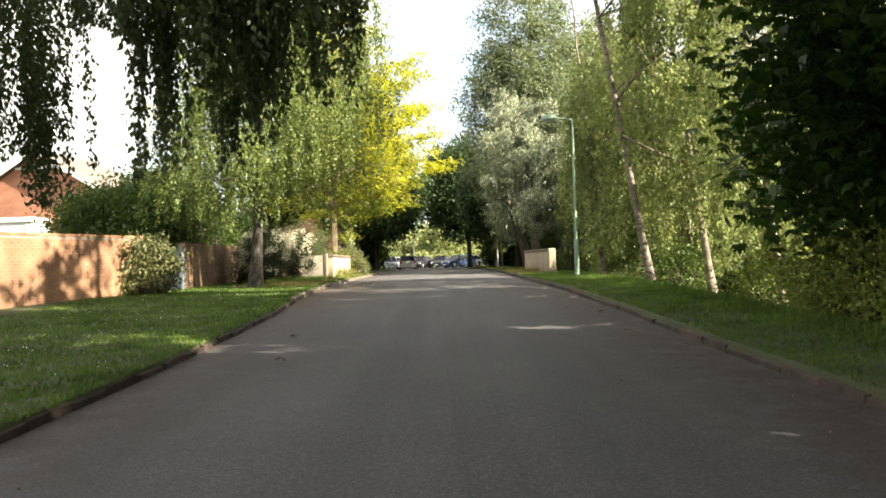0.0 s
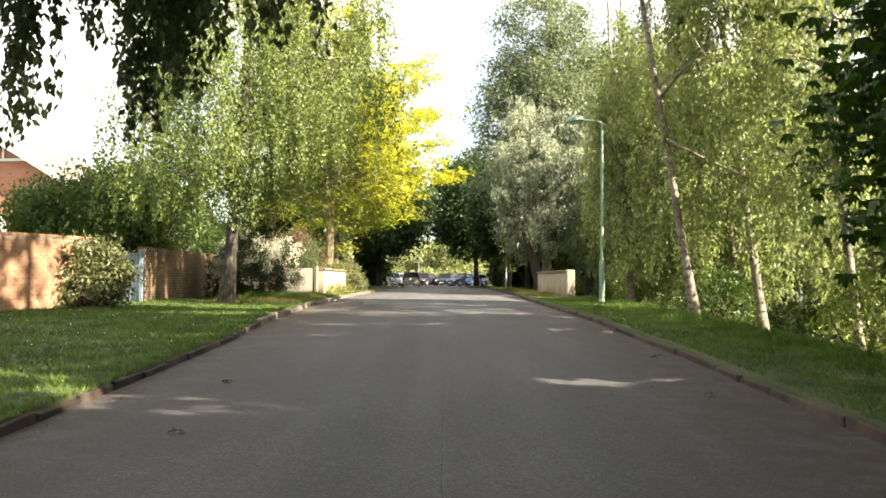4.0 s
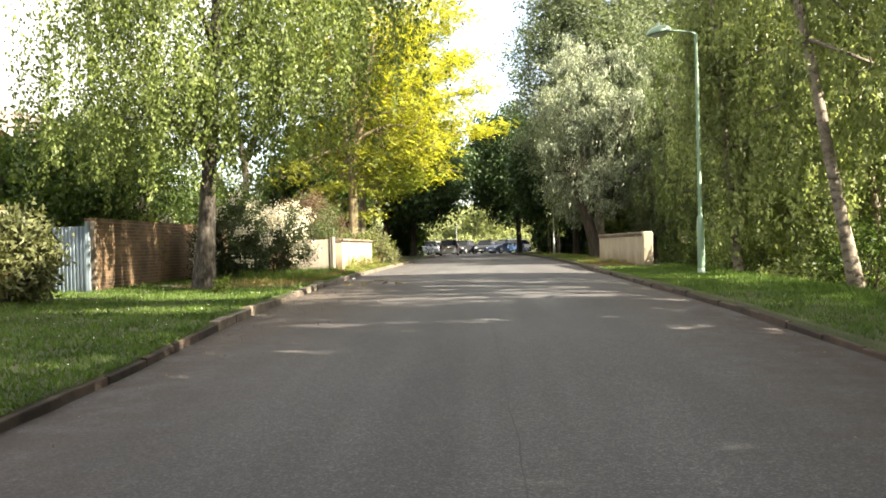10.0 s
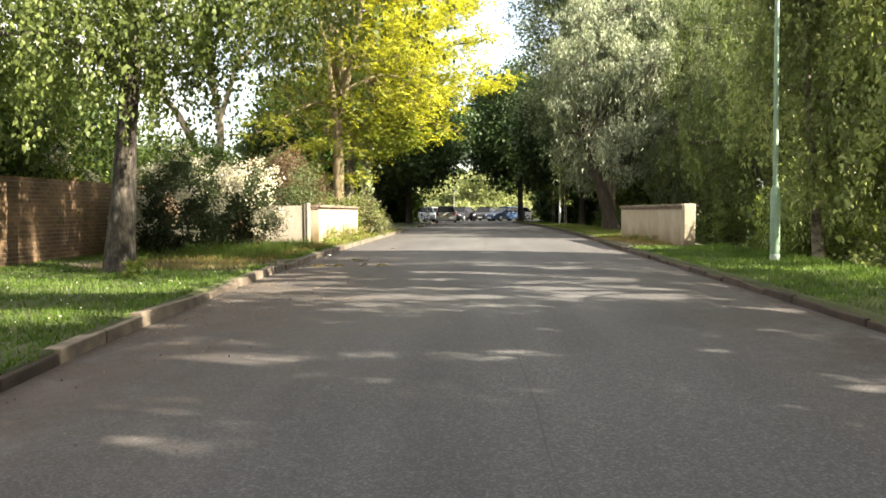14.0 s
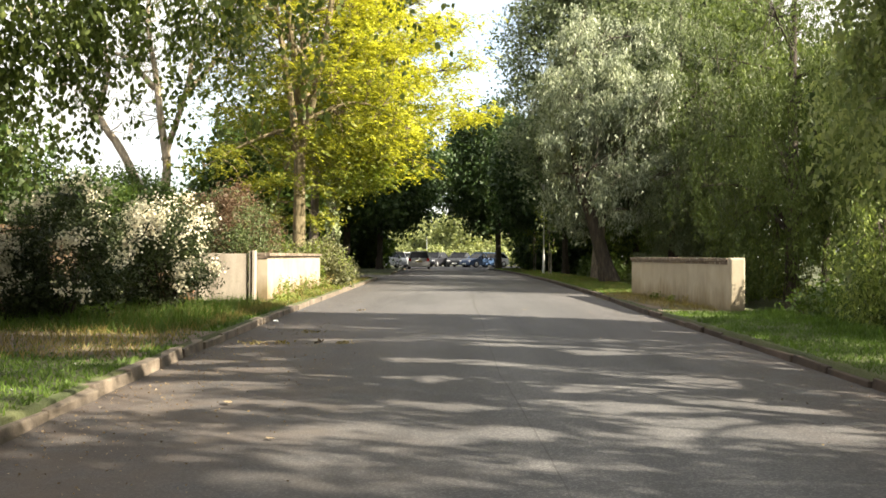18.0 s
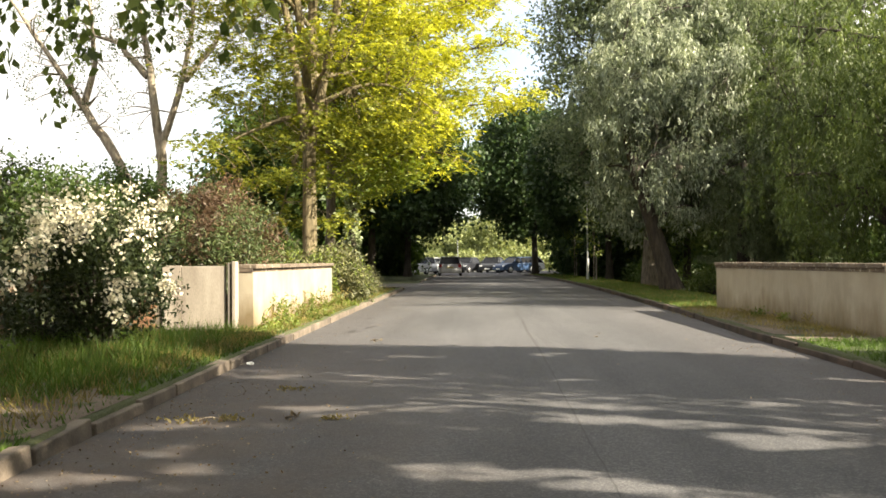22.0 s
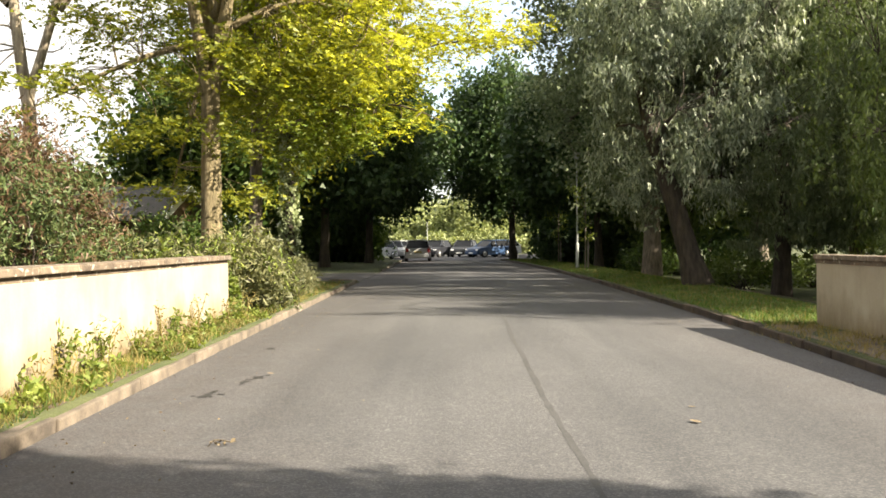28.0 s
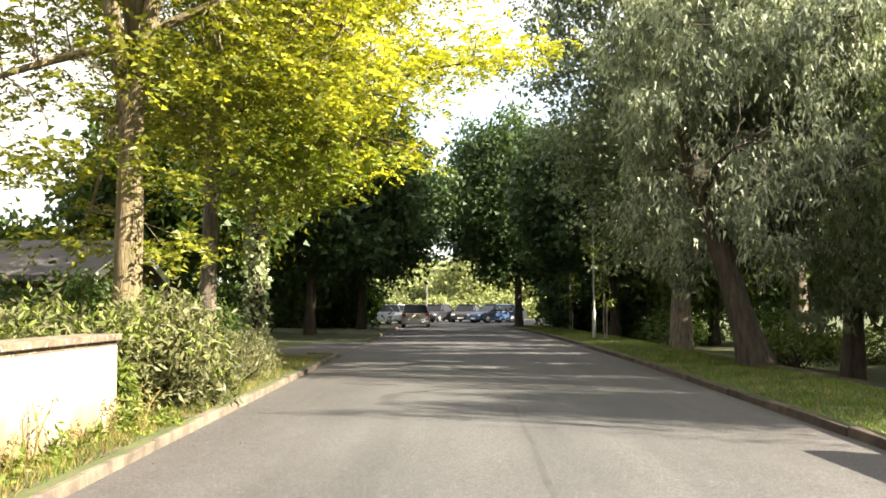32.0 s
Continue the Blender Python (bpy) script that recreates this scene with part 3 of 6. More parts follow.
def tree(name, label, x, y, seed, height, girth, crown, radii, clumps=160, per=120, clump=0.55, leaf=0.09, foliage=None, bark=None,
         lean=(0, 0), limbs=7, style="clump", hang=1.6, aspect=0.55, low=0.35, group="", sink=0.03, twig=0.012, flat=0.65, forks=1, inner=0.35, bare=0.3, bundle=0.11, extra=None, lobes=9, dent=0.62, shade_leaf=None, sprays=0, small=True, boughs=()):
    """A tapered trunk, limbs, twigs and a crown of single leaves. crown: the crown's middle, from the trunk's foot."""
    rng = np.random.default_rng(seed)
    z0 = float(land(x, y)) - sink
    root = thing(name, label, "tree", (x, y, z0), group)
    top = np.array([lean[0], lean[1], height])
    t = np.linspace(0, 1, 12)[:, None]
    wob = np.cumsum(rng.standard_normal((12, 3)) * [0.035, 0.035, 0], 0) * np.clip(t * 3, 0, 1) * max(girth * 2.5, 0.9 if style == "weep" else 0)
    path = top * t + wob
    rad = girth * (1 - 0.80 * t[:, 0]) * (1 + 0.32 * np.exp(-t[:, 0] * height / 0.35))
    v, f = tube(path, rad, 12, 0.05, rng)
    link_part("trunk", raw_mesh("trunk", v, f, True), bark, root)
    if forks > 1:
        for k in range(forks - 1):
            a = rng.uniform(0, 6.28)
            start = path[3 + k % 2]
            end = np.array([math.cos(a) * radii[0] * 0.45, math.sin(a) * radii[1] * 0.45, height * rng.uniform(0.85, 1.0)])
            p = limb_path(start, end, rng, 0, 0.05, 9)
            v, f = tube(p, np.linspace(rad[3] * 0.75, 0.03, 9), 9, 0.04, rng)
            link_part("stem", raw_mesh("stem", v, f, True), bark, root)
    pts = lobed(rng, clumps, radii, lobes, inner, dent) + np.asarray(crown)
    pts = pts[pts[:, 2] > low]
    if sprays:
        # short sprays low on the trunk
        a, r = rng.uniform(0, 6.28, sprays), rng.uniform(0.4, 1.5, sprays)
        low_pts = np.stack([np.cos(a) * r, np.sin(a) * r, rng.uniform(1.9, 4.2, sprays)], 1)
        pts = np.concatenate([pts, low_pts])
    chosen, anchors = [], [path[k] for k in range(4, 12)]
    for bx, by, bz, bn in boughs:
        # long boughs carrying layered sprays
        u = rng.uniform(0.3, 1, bn)
        pts = np.concatenate([pts, np.stack([bx * u, by * u, bz * (0.78 + 0.22 * u)], 1) + rng.standard_normal((bn, 3)) * [0.35, 0.5, 0.2]])
        chosen.append(np.array([bx, by, bz]) * 0.97)
    # limbs to spread-out clumps
    for k in range(limbs):
        cand = pts[rng.integers(0, len(pts), 12)]
        dist = np.array([min([np.linalg.norm(c - q) for q in chosen] + [9.0]) for c in cand])
        chosen.append(cand[int(dist.argmax())])
    for c in chosen:
        h = np.clip((c[2] - 0.35 * np.linalg.norm(c[:2] - top[:2] * 0.6)) / height, bare, 0.92)
        s = np.array([np.interp(h, t[:, 0], path[:, i]) for i in range(3)])
        r = float(np.interp(h, t[:, 0], rad)) * 0.55
        p = limb_path(s, c, rng, 0.02, 0.08, 8)
        v, f = tube(p, np.linspace(r, 0.012, 8), 7, 0.04, rng)
        link_part("limb", raw_mesh("limb", v, f, True), bark, root)
        anchors.extend(p[2:])
    anchors = np.array(anchors)
    tubes = []
    for c in pts:
        q = anchors[((anchors - c) ** 2).sum(1).argmin()]
        tubes.append(tube(limb_path(q, c, rng, 0.02, 0.10, 4), np.linspace(twig * 1.6, twig * 0.4, 4), 3))
    v, f = gather(tubes)
    link_part("twig_growth", raw_mesh("twig_growth", v, f, True), bark, root)
    if style == "weep":
        m, k = max(1, per // 60), 60
        c = np.repeat(pts, m, 0) + rng.standard_normal((len(pts) * m, 3)) * [clump, clump, clump * 0.5]
        length = hang * rng.uniform(0.3, 1.0, len(c)) ** 1.2
        length = np.minimum(length, np.maximum(c[:, 2] - low * rng.uniform(0.75, 1.5, len(c)), 0.2))
        p = hanging(c, length, k, rng, bundle)
        droop = 1.1
    elif style == "frond":
        # feathery leaves: leaflets in two ranks along arching stalks
        k = 11
        m = per // k
        n = len(pts) * m
        c = np.repeat(pts, m, 0) + rng.standard_normal((n, 3)) * clump * np.array([1, 1, flat])
        d = np.stack([rng.standard_normal(n), rng.standard_normal(n), rng.standard_normal(n) * 0.25], 1)
        d /= np.linalg.norm(d, axis=1)[:, None]
        w = np.cross(d, [0, 0, 1.0])
        w /= np.linalg.norm(w, axis=1)[:, None] + 1e-9
        u = np.linspace(0.1, 1, k)
        span = leaf * 3.4 * rng.uniform(0.7, 1.2, n)
        p = c[:, None] + d[:, None] * (u[None, :, None] * span[:, None, None])
        p[..., 2] -= (u ** 2)[None, :] * span[:, None] * 0.45
        side = np.where(np.arange(k) % 2, 1.0, -1.0)[None, :, None]
        fixed = (w[:, None] * side + d[:, None] * 0.45 + np.array([0, 0, -0.25])).reshape(-1, 3) * 2.4
        p = p.reshape(-1, 3)
        droop = 0.0
    else:
        c = np.repeat(pts, per, 0)
        p = c + rng.standard_normal((len(c), 3)) * clump * np.array([1, 1, flat])
        droop = 0.35
    if style == "frond":
        if shade_leaf is not None:
            # sun and shade in leaf colour: golden towards the sun, olive inside and behind
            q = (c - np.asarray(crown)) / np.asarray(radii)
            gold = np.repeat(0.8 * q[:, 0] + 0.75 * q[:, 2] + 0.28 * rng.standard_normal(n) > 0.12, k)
            link_part("inner_crown", leaves("inner_crown", p[~gold], leaf, rng, aspect, droop, fixed[~gold], small=True), shade_leaf, root, "olive inner leaves, coloured as the crown's shaded side")
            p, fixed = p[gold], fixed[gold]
        link_part("crown", leaves("crown", p, leaf, rng, aspect, droop, fixed, small=True), foliage, root)
        return root
    p = p[p[:, 2] > low * 0.5]
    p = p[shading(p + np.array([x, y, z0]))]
    if extra is not None:
        p = np.concatenate([p, extra(rng) - np.array([x, y, z0])])
    link_part("crown", leaves("crown", p, leaf, rng, aspect, droop, small=small), foliage, root)
    return root


def shrub(name, label, x, y, seed, radii, count, leaf, foliage, bark=None, flowers=0, flower_size=0.05, aspect=0.5, lumps=26, up=None, tint=None, tint_share=0.0, z=None, group="", clump=0.16, bloom=None, base=0.0, far=False, flower_from=1.15):
    """A bush of several stems under a lumpy skin of single leaves."""
    rng = np.random.default_rng(seed)
    z0 = (float(land(x, y)) if z is None else z) - 0.02
    root = thing(name, label, "shrub", (x, y, z0), group)
    r = np.asarray(radii, float)
    pts = lobed(rng, lumps * 3, r, 12, 0.55)
    pts[:, 2] += r[2] * 0.92 + base
    pts[:, :2] *= (1 + 0.35 * np.clip(1 - pts[:, 2:] / r[2], 0, 1))
    pts = pts[pts[:, 2] > 0.06]
    stems = []
    for c in pts[:: max(1, len(pts) // 16)]:
        s = np.array([rng.uniform(-0.2, 0.2) * r[0], rng.uniform(-0.2, 0.2) * r[1], 0.0])
        stems.append(tube(limb_path(s, c, rng, 0, 0.06, 5), np.linspace(0.022, 0.006, 5), 5))
    v, f = gather(stems)
    link_part("twig_growth", raw_mesh("twig_growth", v, f, True), bark or M_DARKBARK, root)
    per = max(1, count // len(pts))
    c = np.repeat(pts, per, 0)
    p = c + rng.standard_normal((len(c), 3)) * clump * np.mean(r)
    p = p[p[:, 2] > 0.02]
    axis = None if up is None else np.array([0, 0, up])
    if tint is not None:
        wave = np.sin(p[:, 0] * 5.1 + seed) + np.sin(p[:, 1] * 3.7 + p[:, 2] * 4.3) + np.sin(p[:, 1] * 7.9 - p[:, 0] * 2.2)
        high = rng.uniform(0, 1, len(p)) < tint_share * np.clip(p[:, 2] / (2 * r[2]) * 1.7, 0, 1) * np.clip(1 + 0.8 * wave, 0, 2)
        link_part("tinted_foliage", leaves("tinted_foliage", p[high], leaf, rng, aspect, 0.25, axis, small=leaf < 0.1), tint, root)
        p = p[~high]
    link_part("foliage", leaves("foliage", p, leaf, rng, aspect, 0.2, axis, small=leaf < 0.1 or far), foliage, root)
    if flowers:
        centre = np.array([0, 0, r[2] * 0.9])
        high = pts[pts[:, 2] + 0.4 * pts[:, 0] - 0.4 * pts[:, 1] > r[2] * flower_from]
        heads = high[rng.integers(0, len(high), flowers)]
        out = (heads - centre) / (np.linalg.norm(heads - centre, axis=1)[:, None] + 1e-6)
        heads = heads + out * r.mean() * 0.30 + rng.standard_normal(heads.shape) * 0.09
        q = np.repeat(heads, 42, 0) + rng.standard_normal((flowers * 42, 3)) * rng.uniform(0.045, 0.10, (flowers, 1)).repeat(42, 0)
        link_part("blossom", leaves("blossom", q, flower_size, rng, 0.9, -0.2), bloom or L_FLOWER, root)
    return root


# weeping birch over the pavement, only its hanging boughs reach over the grass
def low_boughs(rng):
    """The lowest boughs: a thick fringe, and a few long tassels with open sky between."""
    sets = []
    for x0, x1, y0, y1, n, z0, z1 in ((-2.4, 0.2, 11.4, 14.8, 46, 2.9, 4.2), (-6.8, -5.0, 12.5, 15.4, 34, 2.0, 3.4), (-5.5, 0.4, 11.0, 15.0, 66, 3.7, 4.6)):
        x, y = rng.uniform(x0, x1, n), rng.uniform(y0, y1, n)
        bottom = rng.uniform(z0, z1, n)
        top = np.full(n, 5.6) + rng.uniform(-0.5, 0.8, n)
        sets.append(hanging(np.stack([x, y, top], 1), top - bottom, 210, rng, 0.11))
    for x, y, z, wide, n in ((-2.1, 12.7, 1.9, 0.20, 12), (-2.2, 13.1, 2.7, 0.32, 10), (-1.7, 14.6, 2.15, 0.13, 9), (-1.6, 14.3, 2.7, 0.26, 10), (-1.06, 13.8, 2.45, 0.16, 9), (-1.0, 13.6, 2.9, 0.3, 9), (-4.55, 14.8, 1.75, 0.24, 14), (-4.7, 14.4, 2.3, 0.4, 12)):
        p = np.stack([x + rng.standard_normal(n) * wide, y + rng.standard_normal(n) * wide, np.full(n, 5.6)], 1)
        sets.append(hanging(p, 5.6 - z - rng.uniform(0, 1, n) ** 2 * 0.9, 240, rng, 0.07))
    return np.concatenate(sets)


# crown widened above the view to keep sky light off the road
tree("weeping_birch", "weeping birch with hanging boughs over the lawn, coloured dark as in shade", -6.6, 13.6, 11, 11.5, 0.20, (3.4, -3.0, 8.6), (5.6, 7.0, 3.0), 240, 180, 0.40, 0.09,
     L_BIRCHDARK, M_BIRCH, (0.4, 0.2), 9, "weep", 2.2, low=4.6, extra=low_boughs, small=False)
# large silver birch on the lawn
def birch_boughs(rng):
    """The long low boughs of the silver birch."""
    n = 90
    a, r = rng.uniform(0, 6.28, n), rng.uniform(1.6, 4.4, n)
    p = np.stack([-4.4 + np.cos(a) * r, 30.8 + np.sin(a) * r, 5.4 + rng.uniform(-0.6, 0.8, n)], 1)
    return hanging(p, p[:, 2] - rng.uniform(2.1, 3.6, n), 110, rng, 0.075)


tree("silver_birch", "large silver birch with a dark rugged trunk on the lawn", -4.6, 30.35, 12, 12.5, 0.19, (0.5, 0.0, 7.2), (4.6, 4.4, 5.4), 112, 780, 0.36, 0.078,
     L_SILVER, M_RUGGED, (0.7, 0.3), 10, "weep", 3.1, low=2.3, bare=0.24, bundle=0.085, lobes=11, dent=0.34, small=False, aspect=0.7, extra=birch_boughs)
# birches along the stream bank
# the last entry is an extra tree, added only to shade the road
BANK = [(10.5, 25.2, 21, 15.0, 0.115, (-1.5, 0.6)), (10.0, 29.7, 22, 15.5, 0.13, (-1.8, 0.4)), (7.5, 27.4, 23, 15.0, 0.112, (-2.2, 0.8)), (7.2, 33.4, 24, 10.2, 0.095, (-0.9, 0.0)),
        (10.4, 33.0, 29, 8.3, 0.11, (-0.6, 0.0)), (15.5, 33.5, 30, 7.0, 0.12, (0.0, 0.0)), (12.8, 21.3, 28, 10.8, 0.11, (0.2, 0.0))]
for bx, by, seed, h, g, ln in BANK:
    near_road = bx < 8
    tree("bank_birch", "slender pale-barked birch leaning on the grassy stream bank", bx, by, seed, h, g, ((0.75 if by < 31 else 0.5) if near_road else ln[0] * 0.5, ln[1] * 0.6 if by < 31 else 0.2, h * 0.58),
         ((2.5, 2.5 if by < 31 else 1.6, h * 0.44) if near_road else (3.3, 2.8 if by < 31 else 2.0, h * 0.46)), 104, 360, 0.22, 0.118, L_BIRCH, M_BIRCH, ln, 10, "weep", 3.0,
         low=(2.3 if by < 31 else 1.0) if near_road else 1.3, group="birches on the stream bank", bare=0.3, bundle=0.10, dent=0.5, lobes=16, aspect=0.6)


def chestnut(x, y, seed, h, radii, crown, clumps, fans_per, label, low, size=1.0, small=False, skirt=0, along=(-1.9, 0.0), bark=None):
    """A horse chestnut: every leaf is a fan of five long leaflets."""
    rng = np.random.default_rng(seed)
    z0 = float(land(x, y)) - 0.03
    root = thing("horse_chestnut", label, "tree", (x, y, z0))
    t = np.linspace(0, 1, 10)[:, None]
    path = np.array([0.3, 0.3, h]) * t
    v, f = tube(path, 0.3 * (1 - 0.75 * t[:, 0]), 12, 0.05, rng)
    link_part("trunk", raw_mesh("trunk", v, f, True), bark or M_DARKBARK, root)
    pts = lobed(rng, clumps, radii, 10, 0.5) + np.asarray(crown)
    # the boughs over the street start higher up
    pts = pts[(pts[:, 2] > low) & ((pts[:, 0] > -2.6) | (pts[:, 2] > 7.4))]
    if skirt:
        # low boughs trailing towards the road; on the unseen trees they stop sun leaks
        pts = np.concatenate([pts, np.stack([rng.uniform(-3.5, -0.4, skirt), rng.uniform(*along, skirt), (2.0 if along[1] == 0 else 1.3) + 4.4 * rng.uniform(0, 1, skirt)], 1)])
    anchors = list(path[2:])
    for c in pts[rng.integers(0, len(pts), 9)]:
        s = path[int(np.clip(c[2] / h * 9 - 1, 2, 8))]
        p = limb_path(s, c, rng, 0.05, 0.06, 8)
        v, f = tube(p, np.linspace(0.09, 0.015, 8), 7)
        link_part("limb", raw_mesh("limb", v, f, True), M_DARKBARK, root)
        anchors.extend(p[2:])
    anchors = np.array(anchors)
    tubes = [tube(limb_path(anchors[((anchors - c) ** 2).sum(1).argmin()], c, rng, 0.03, 0.08, 4), np.linspace(0.02, 0.006, 4), 4) for c in pts]
    v, f = gather(tubes)
    link_part("twig_growth", raw_mesh("twig_growth", v, f, True), M_DARKBARK, root)
    c = np.repeat(pts, fans_per, 0) + rng.standard_normal((len(pts) * fans_per, 3)) * [0.42, 0.42, 0.28]
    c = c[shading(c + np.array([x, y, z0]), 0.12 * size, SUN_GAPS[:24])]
    n = len(c)
    # leaf fans droop outwards and overlap like tiles
    out = np.stack([rng.standard_normal(n), rng.standard_normal(n), np.full(n, -0.75)], 1)
    out /= np.linalg.norm(out, axis=1)[:, None]
    side = np.cross(out, [0, 0, 1.0])
    side /= np.linalg.norm(side, axis=1)[:, None] + 1e-9
    nrm = np.cross(side, out)
    vs, k = [], 5
    for i, ang in enumerate(np.linspace(-1.15, 1.15, k)):
        d = out * math.cos(ang) + side * math.sin(ang)
        w = np.cross(nrm, d)
        ln = size * (0.21 - 0.035 * abs(i - 2)) * rng.uniform(0.8, 1.15, n)[:, None]
        tip = c + d * ln - np.array([0, 0, 0.03])
        wide = c + d * ln * 0.66 + nrm * 0.012
        vs.append(np.stack([c, wide + w * ln * 0.22, wide - w * ln * 0.22] if small else [c, wide + w * ln * 0.2, tip, wide - w * ln * 0.2], 1))
    v = np.concatenate(vs).reshape(-1, 3)
    link_part("crown", raw_mesh("crown", v, np.arange(len(v)).reshape(-1, 3 if small else 4)), L_CHESTNUT, root)
    return root


chestnut(10.1, 17.4, 31, 15.5, (4.5, 3.6, 7.4), (0.3, 0.2, 8.2), 660, 32, "horse chestnut with large dark drooping leaves beside the road", 2.35, 1.12, skirt=30, bark=M_BARK)
# the other chestnuts stand out of view, added to shade the road's start
chestnut(10.8, 9.2, 32, 16.5, (8.4, 5.6, 7.2), (-3.2, 0, 9.6), 780, 30, "unseen horse chestnut shading the road", 2.6, 1.7, True, 170, (-5.0, 2.4))
chestnut(10.8, -0.6, 33, 16.0, (8.6, 5.8, 6.8), (-3.4, 0, 9.2), 720, 26, "unseen horse chestnut further back along the verge, shading the road", 1.6, 1.6, True, 170, (-5.0, 5.0))
chestnut(10.8, -11.0, 34, 15.0, (4.7, 5.6, 7.3), (0, 0, 8.0), 330, 20, "unseen horse chestnut behind, along the verge, shading the road", 1.6, 1.6, True)
chestnut(16.0, 3.0, 35, 15.5, (4.7, 6.0, 7.2), (0, 0, 8.8), 600, 22, "unseen horse chestnut standing back, added to shade the road", 1.6, 1.9, True)
chestnut(15.5, 12.0, 37, 14.0, (4.5, 4.6, 6.6), (0, 0, 8.0), 420, 20, "unseen horse chestnut standing back, added to shade the road", 1.6, 1.9, True)

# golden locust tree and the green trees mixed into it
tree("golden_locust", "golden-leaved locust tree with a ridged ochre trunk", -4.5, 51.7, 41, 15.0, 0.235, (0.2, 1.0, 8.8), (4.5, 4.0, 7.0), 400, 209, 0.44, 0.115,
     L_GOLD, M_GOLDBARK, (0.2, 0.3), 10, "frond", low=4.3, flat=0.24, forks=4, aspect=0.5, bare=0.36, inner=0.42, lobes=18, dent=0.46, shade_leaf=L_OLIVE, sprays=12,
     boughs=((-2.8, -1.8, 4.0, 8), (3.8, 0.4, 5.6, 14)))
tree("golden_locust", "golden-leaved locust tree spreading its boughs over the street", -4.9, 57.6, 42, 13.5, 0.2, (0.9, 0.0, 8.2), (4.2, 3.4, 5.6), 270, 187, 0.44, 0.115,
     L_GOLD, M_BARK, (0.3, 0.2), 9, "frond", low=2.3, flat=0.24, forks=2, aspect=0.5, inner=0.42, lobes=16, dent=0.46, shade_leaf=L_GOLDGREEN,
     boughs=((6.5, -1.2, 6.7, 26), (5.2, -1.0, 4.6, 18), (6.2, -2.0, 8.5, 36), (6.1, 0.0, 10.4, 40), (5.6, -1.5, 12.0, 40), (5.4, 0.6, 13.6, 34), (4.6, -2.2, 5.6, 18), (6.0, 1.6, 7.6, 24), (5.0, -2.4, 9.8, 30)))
ivy_tree = tree("ivy_tree", "tree with an ivy-clad trunk beside the side road", -4.55, 61.0, 43, 12, 0.17, (0.2, 0.4, 7.4), (3.3, 3.3, 4.8), 200, 150, 0.45, 0.15,
                L_OLIVE, M_DARKBARK, (0.1, 0.2), 8, "clump", low=2.6)


def ivy_sleeve(parent, seed, h, r, n):
    rng = np.random.default_rng(seed)
    z, a = rng.uniform(0, 1, n) ** 0.9 * h, rng.uniform(0, 6.28, n)
    rad = r * (1.15 - 0.35 * z / h) * rng.uniform(0.9, 1.35, n)
    p = np.stack([np.cos(a) * rad, np.sin(a) * rad, z], 1)
    link_part("ivy", leaves("ivy", p, 0.13, rng, 0.85, 0.5), L_IVY, parent, "glossy ivy leaves round the trunk")


ivy_sleeve(ivy_tree, 44, 4.6, 0.24, 1500)

# dark trees past the side road
for k, (tx, ty, h, r, lab) in enumerate(((-6.0, 79.0, 11.5, 4.6, "dark broad-leaved tree overhanging the street"), (-4.6, 88.5, 12.5, 5.0, "dark broad-leaved tree overhanging the street"),
                                         (-9.5, 69.5, 9.0, 3.6, "dark green tree behind the side road"), (-12.0, 78.0, 8.0, 4.0, "dark green tree behind the side road"))):
    tree("dark_maple", lab, tx, ty, 51 + k, h, 0.24, (0.7, 0, h * 0.56), (r, r, h * 0.42), 200, 130, 0.62, 0.30, L_DARK if k < 2 else L_MID, M_DARKBARK, (0.3, 0.2), 7, "clump", low=2.2 if k < 2 else 3.4, inner=0.45, aspect=0.75)
for k, (tx, ty, h, r) in enumerate(((4.6, 95.0, 14.0, 5.2), (8.6, 84.0, 11.5, 4.2), (8.0, 101.0, 12.0, 4.6))):
    tree("dark_maple", "dark maple with a straight trunk on the verge", tx, ty, 61 + k, h, 0.24, (-0.8, 0, h * 0.60), (r, r, h * 0.38), 270, 140, 0.60, 0.30, L_DARK, M_DARKBARK, (-0.2, 0.2), 8, "clump", low=2.6, inner=0.4, aspect=0.75)

# those beyond x = 12 are added to shade the trunks and parked cars
for k, (tx, ty, h, r) in enumerate(((-10.5, 92, 9, 4.0), (-8.5, 97, 7, 3.2), (-15, 70.0, 4.5, 3.0), (-16, 86, 6, 4.0), (12.0, 93, 10, 4.2), (11.5, 104, 9, 4.0), (13.5, 87, 10, 4.0), (7.8, 92, 3.0, 1.6), (9.6, 96, 3.4, 2.0), (9.0, 100, 3.0, 2.0), (10.8, 90, 3.4, 2.0), (16.5, 82, 10, 4.2), (17, 92, 11, 4.6), (-11.0, 104, 7.5, 3.6), (-5.9, 94.0, 3.2, 1.3), (-7.0, 91.0, 4.0, 1.9), (12.5, 112, 10, 3.6), (13.5, 118, 10, 4.0), (19, 109, 12, 4.5))):
    tree("thicket_tree", "dense dark thicket tree added to close the view and shade the street", tx, ty, 171 + k, h, 0.16, (0, 0, h * 0.5), (r, r, h * 0.5), 130, 50, 0.6, 0.36, L_MID if tx < 0 else L_DARK, M_DARKBARK, (0.1, 0.1), 5, "clump", low=0.2, inner=0.4, aspect=0.75, group="dark thicket")

# grey willows past the bridge
tree("grey_willow", "large grey-leaved willow leaning over the verge", 7.1, 58.2, 71, 8.0, 0.34, (-0.2, 0.6, 6.9), (3.1, 3.8, 5.2), 200, 420, 0.26, 0.19, L_WILLOW, M_DARKBARK, (-2.2, 0.4), 11, "weep", 1.5, 0.3, low=2.0, bare=0.3, forks=3, bundle=0.13, lobes=20, dent=0.45)
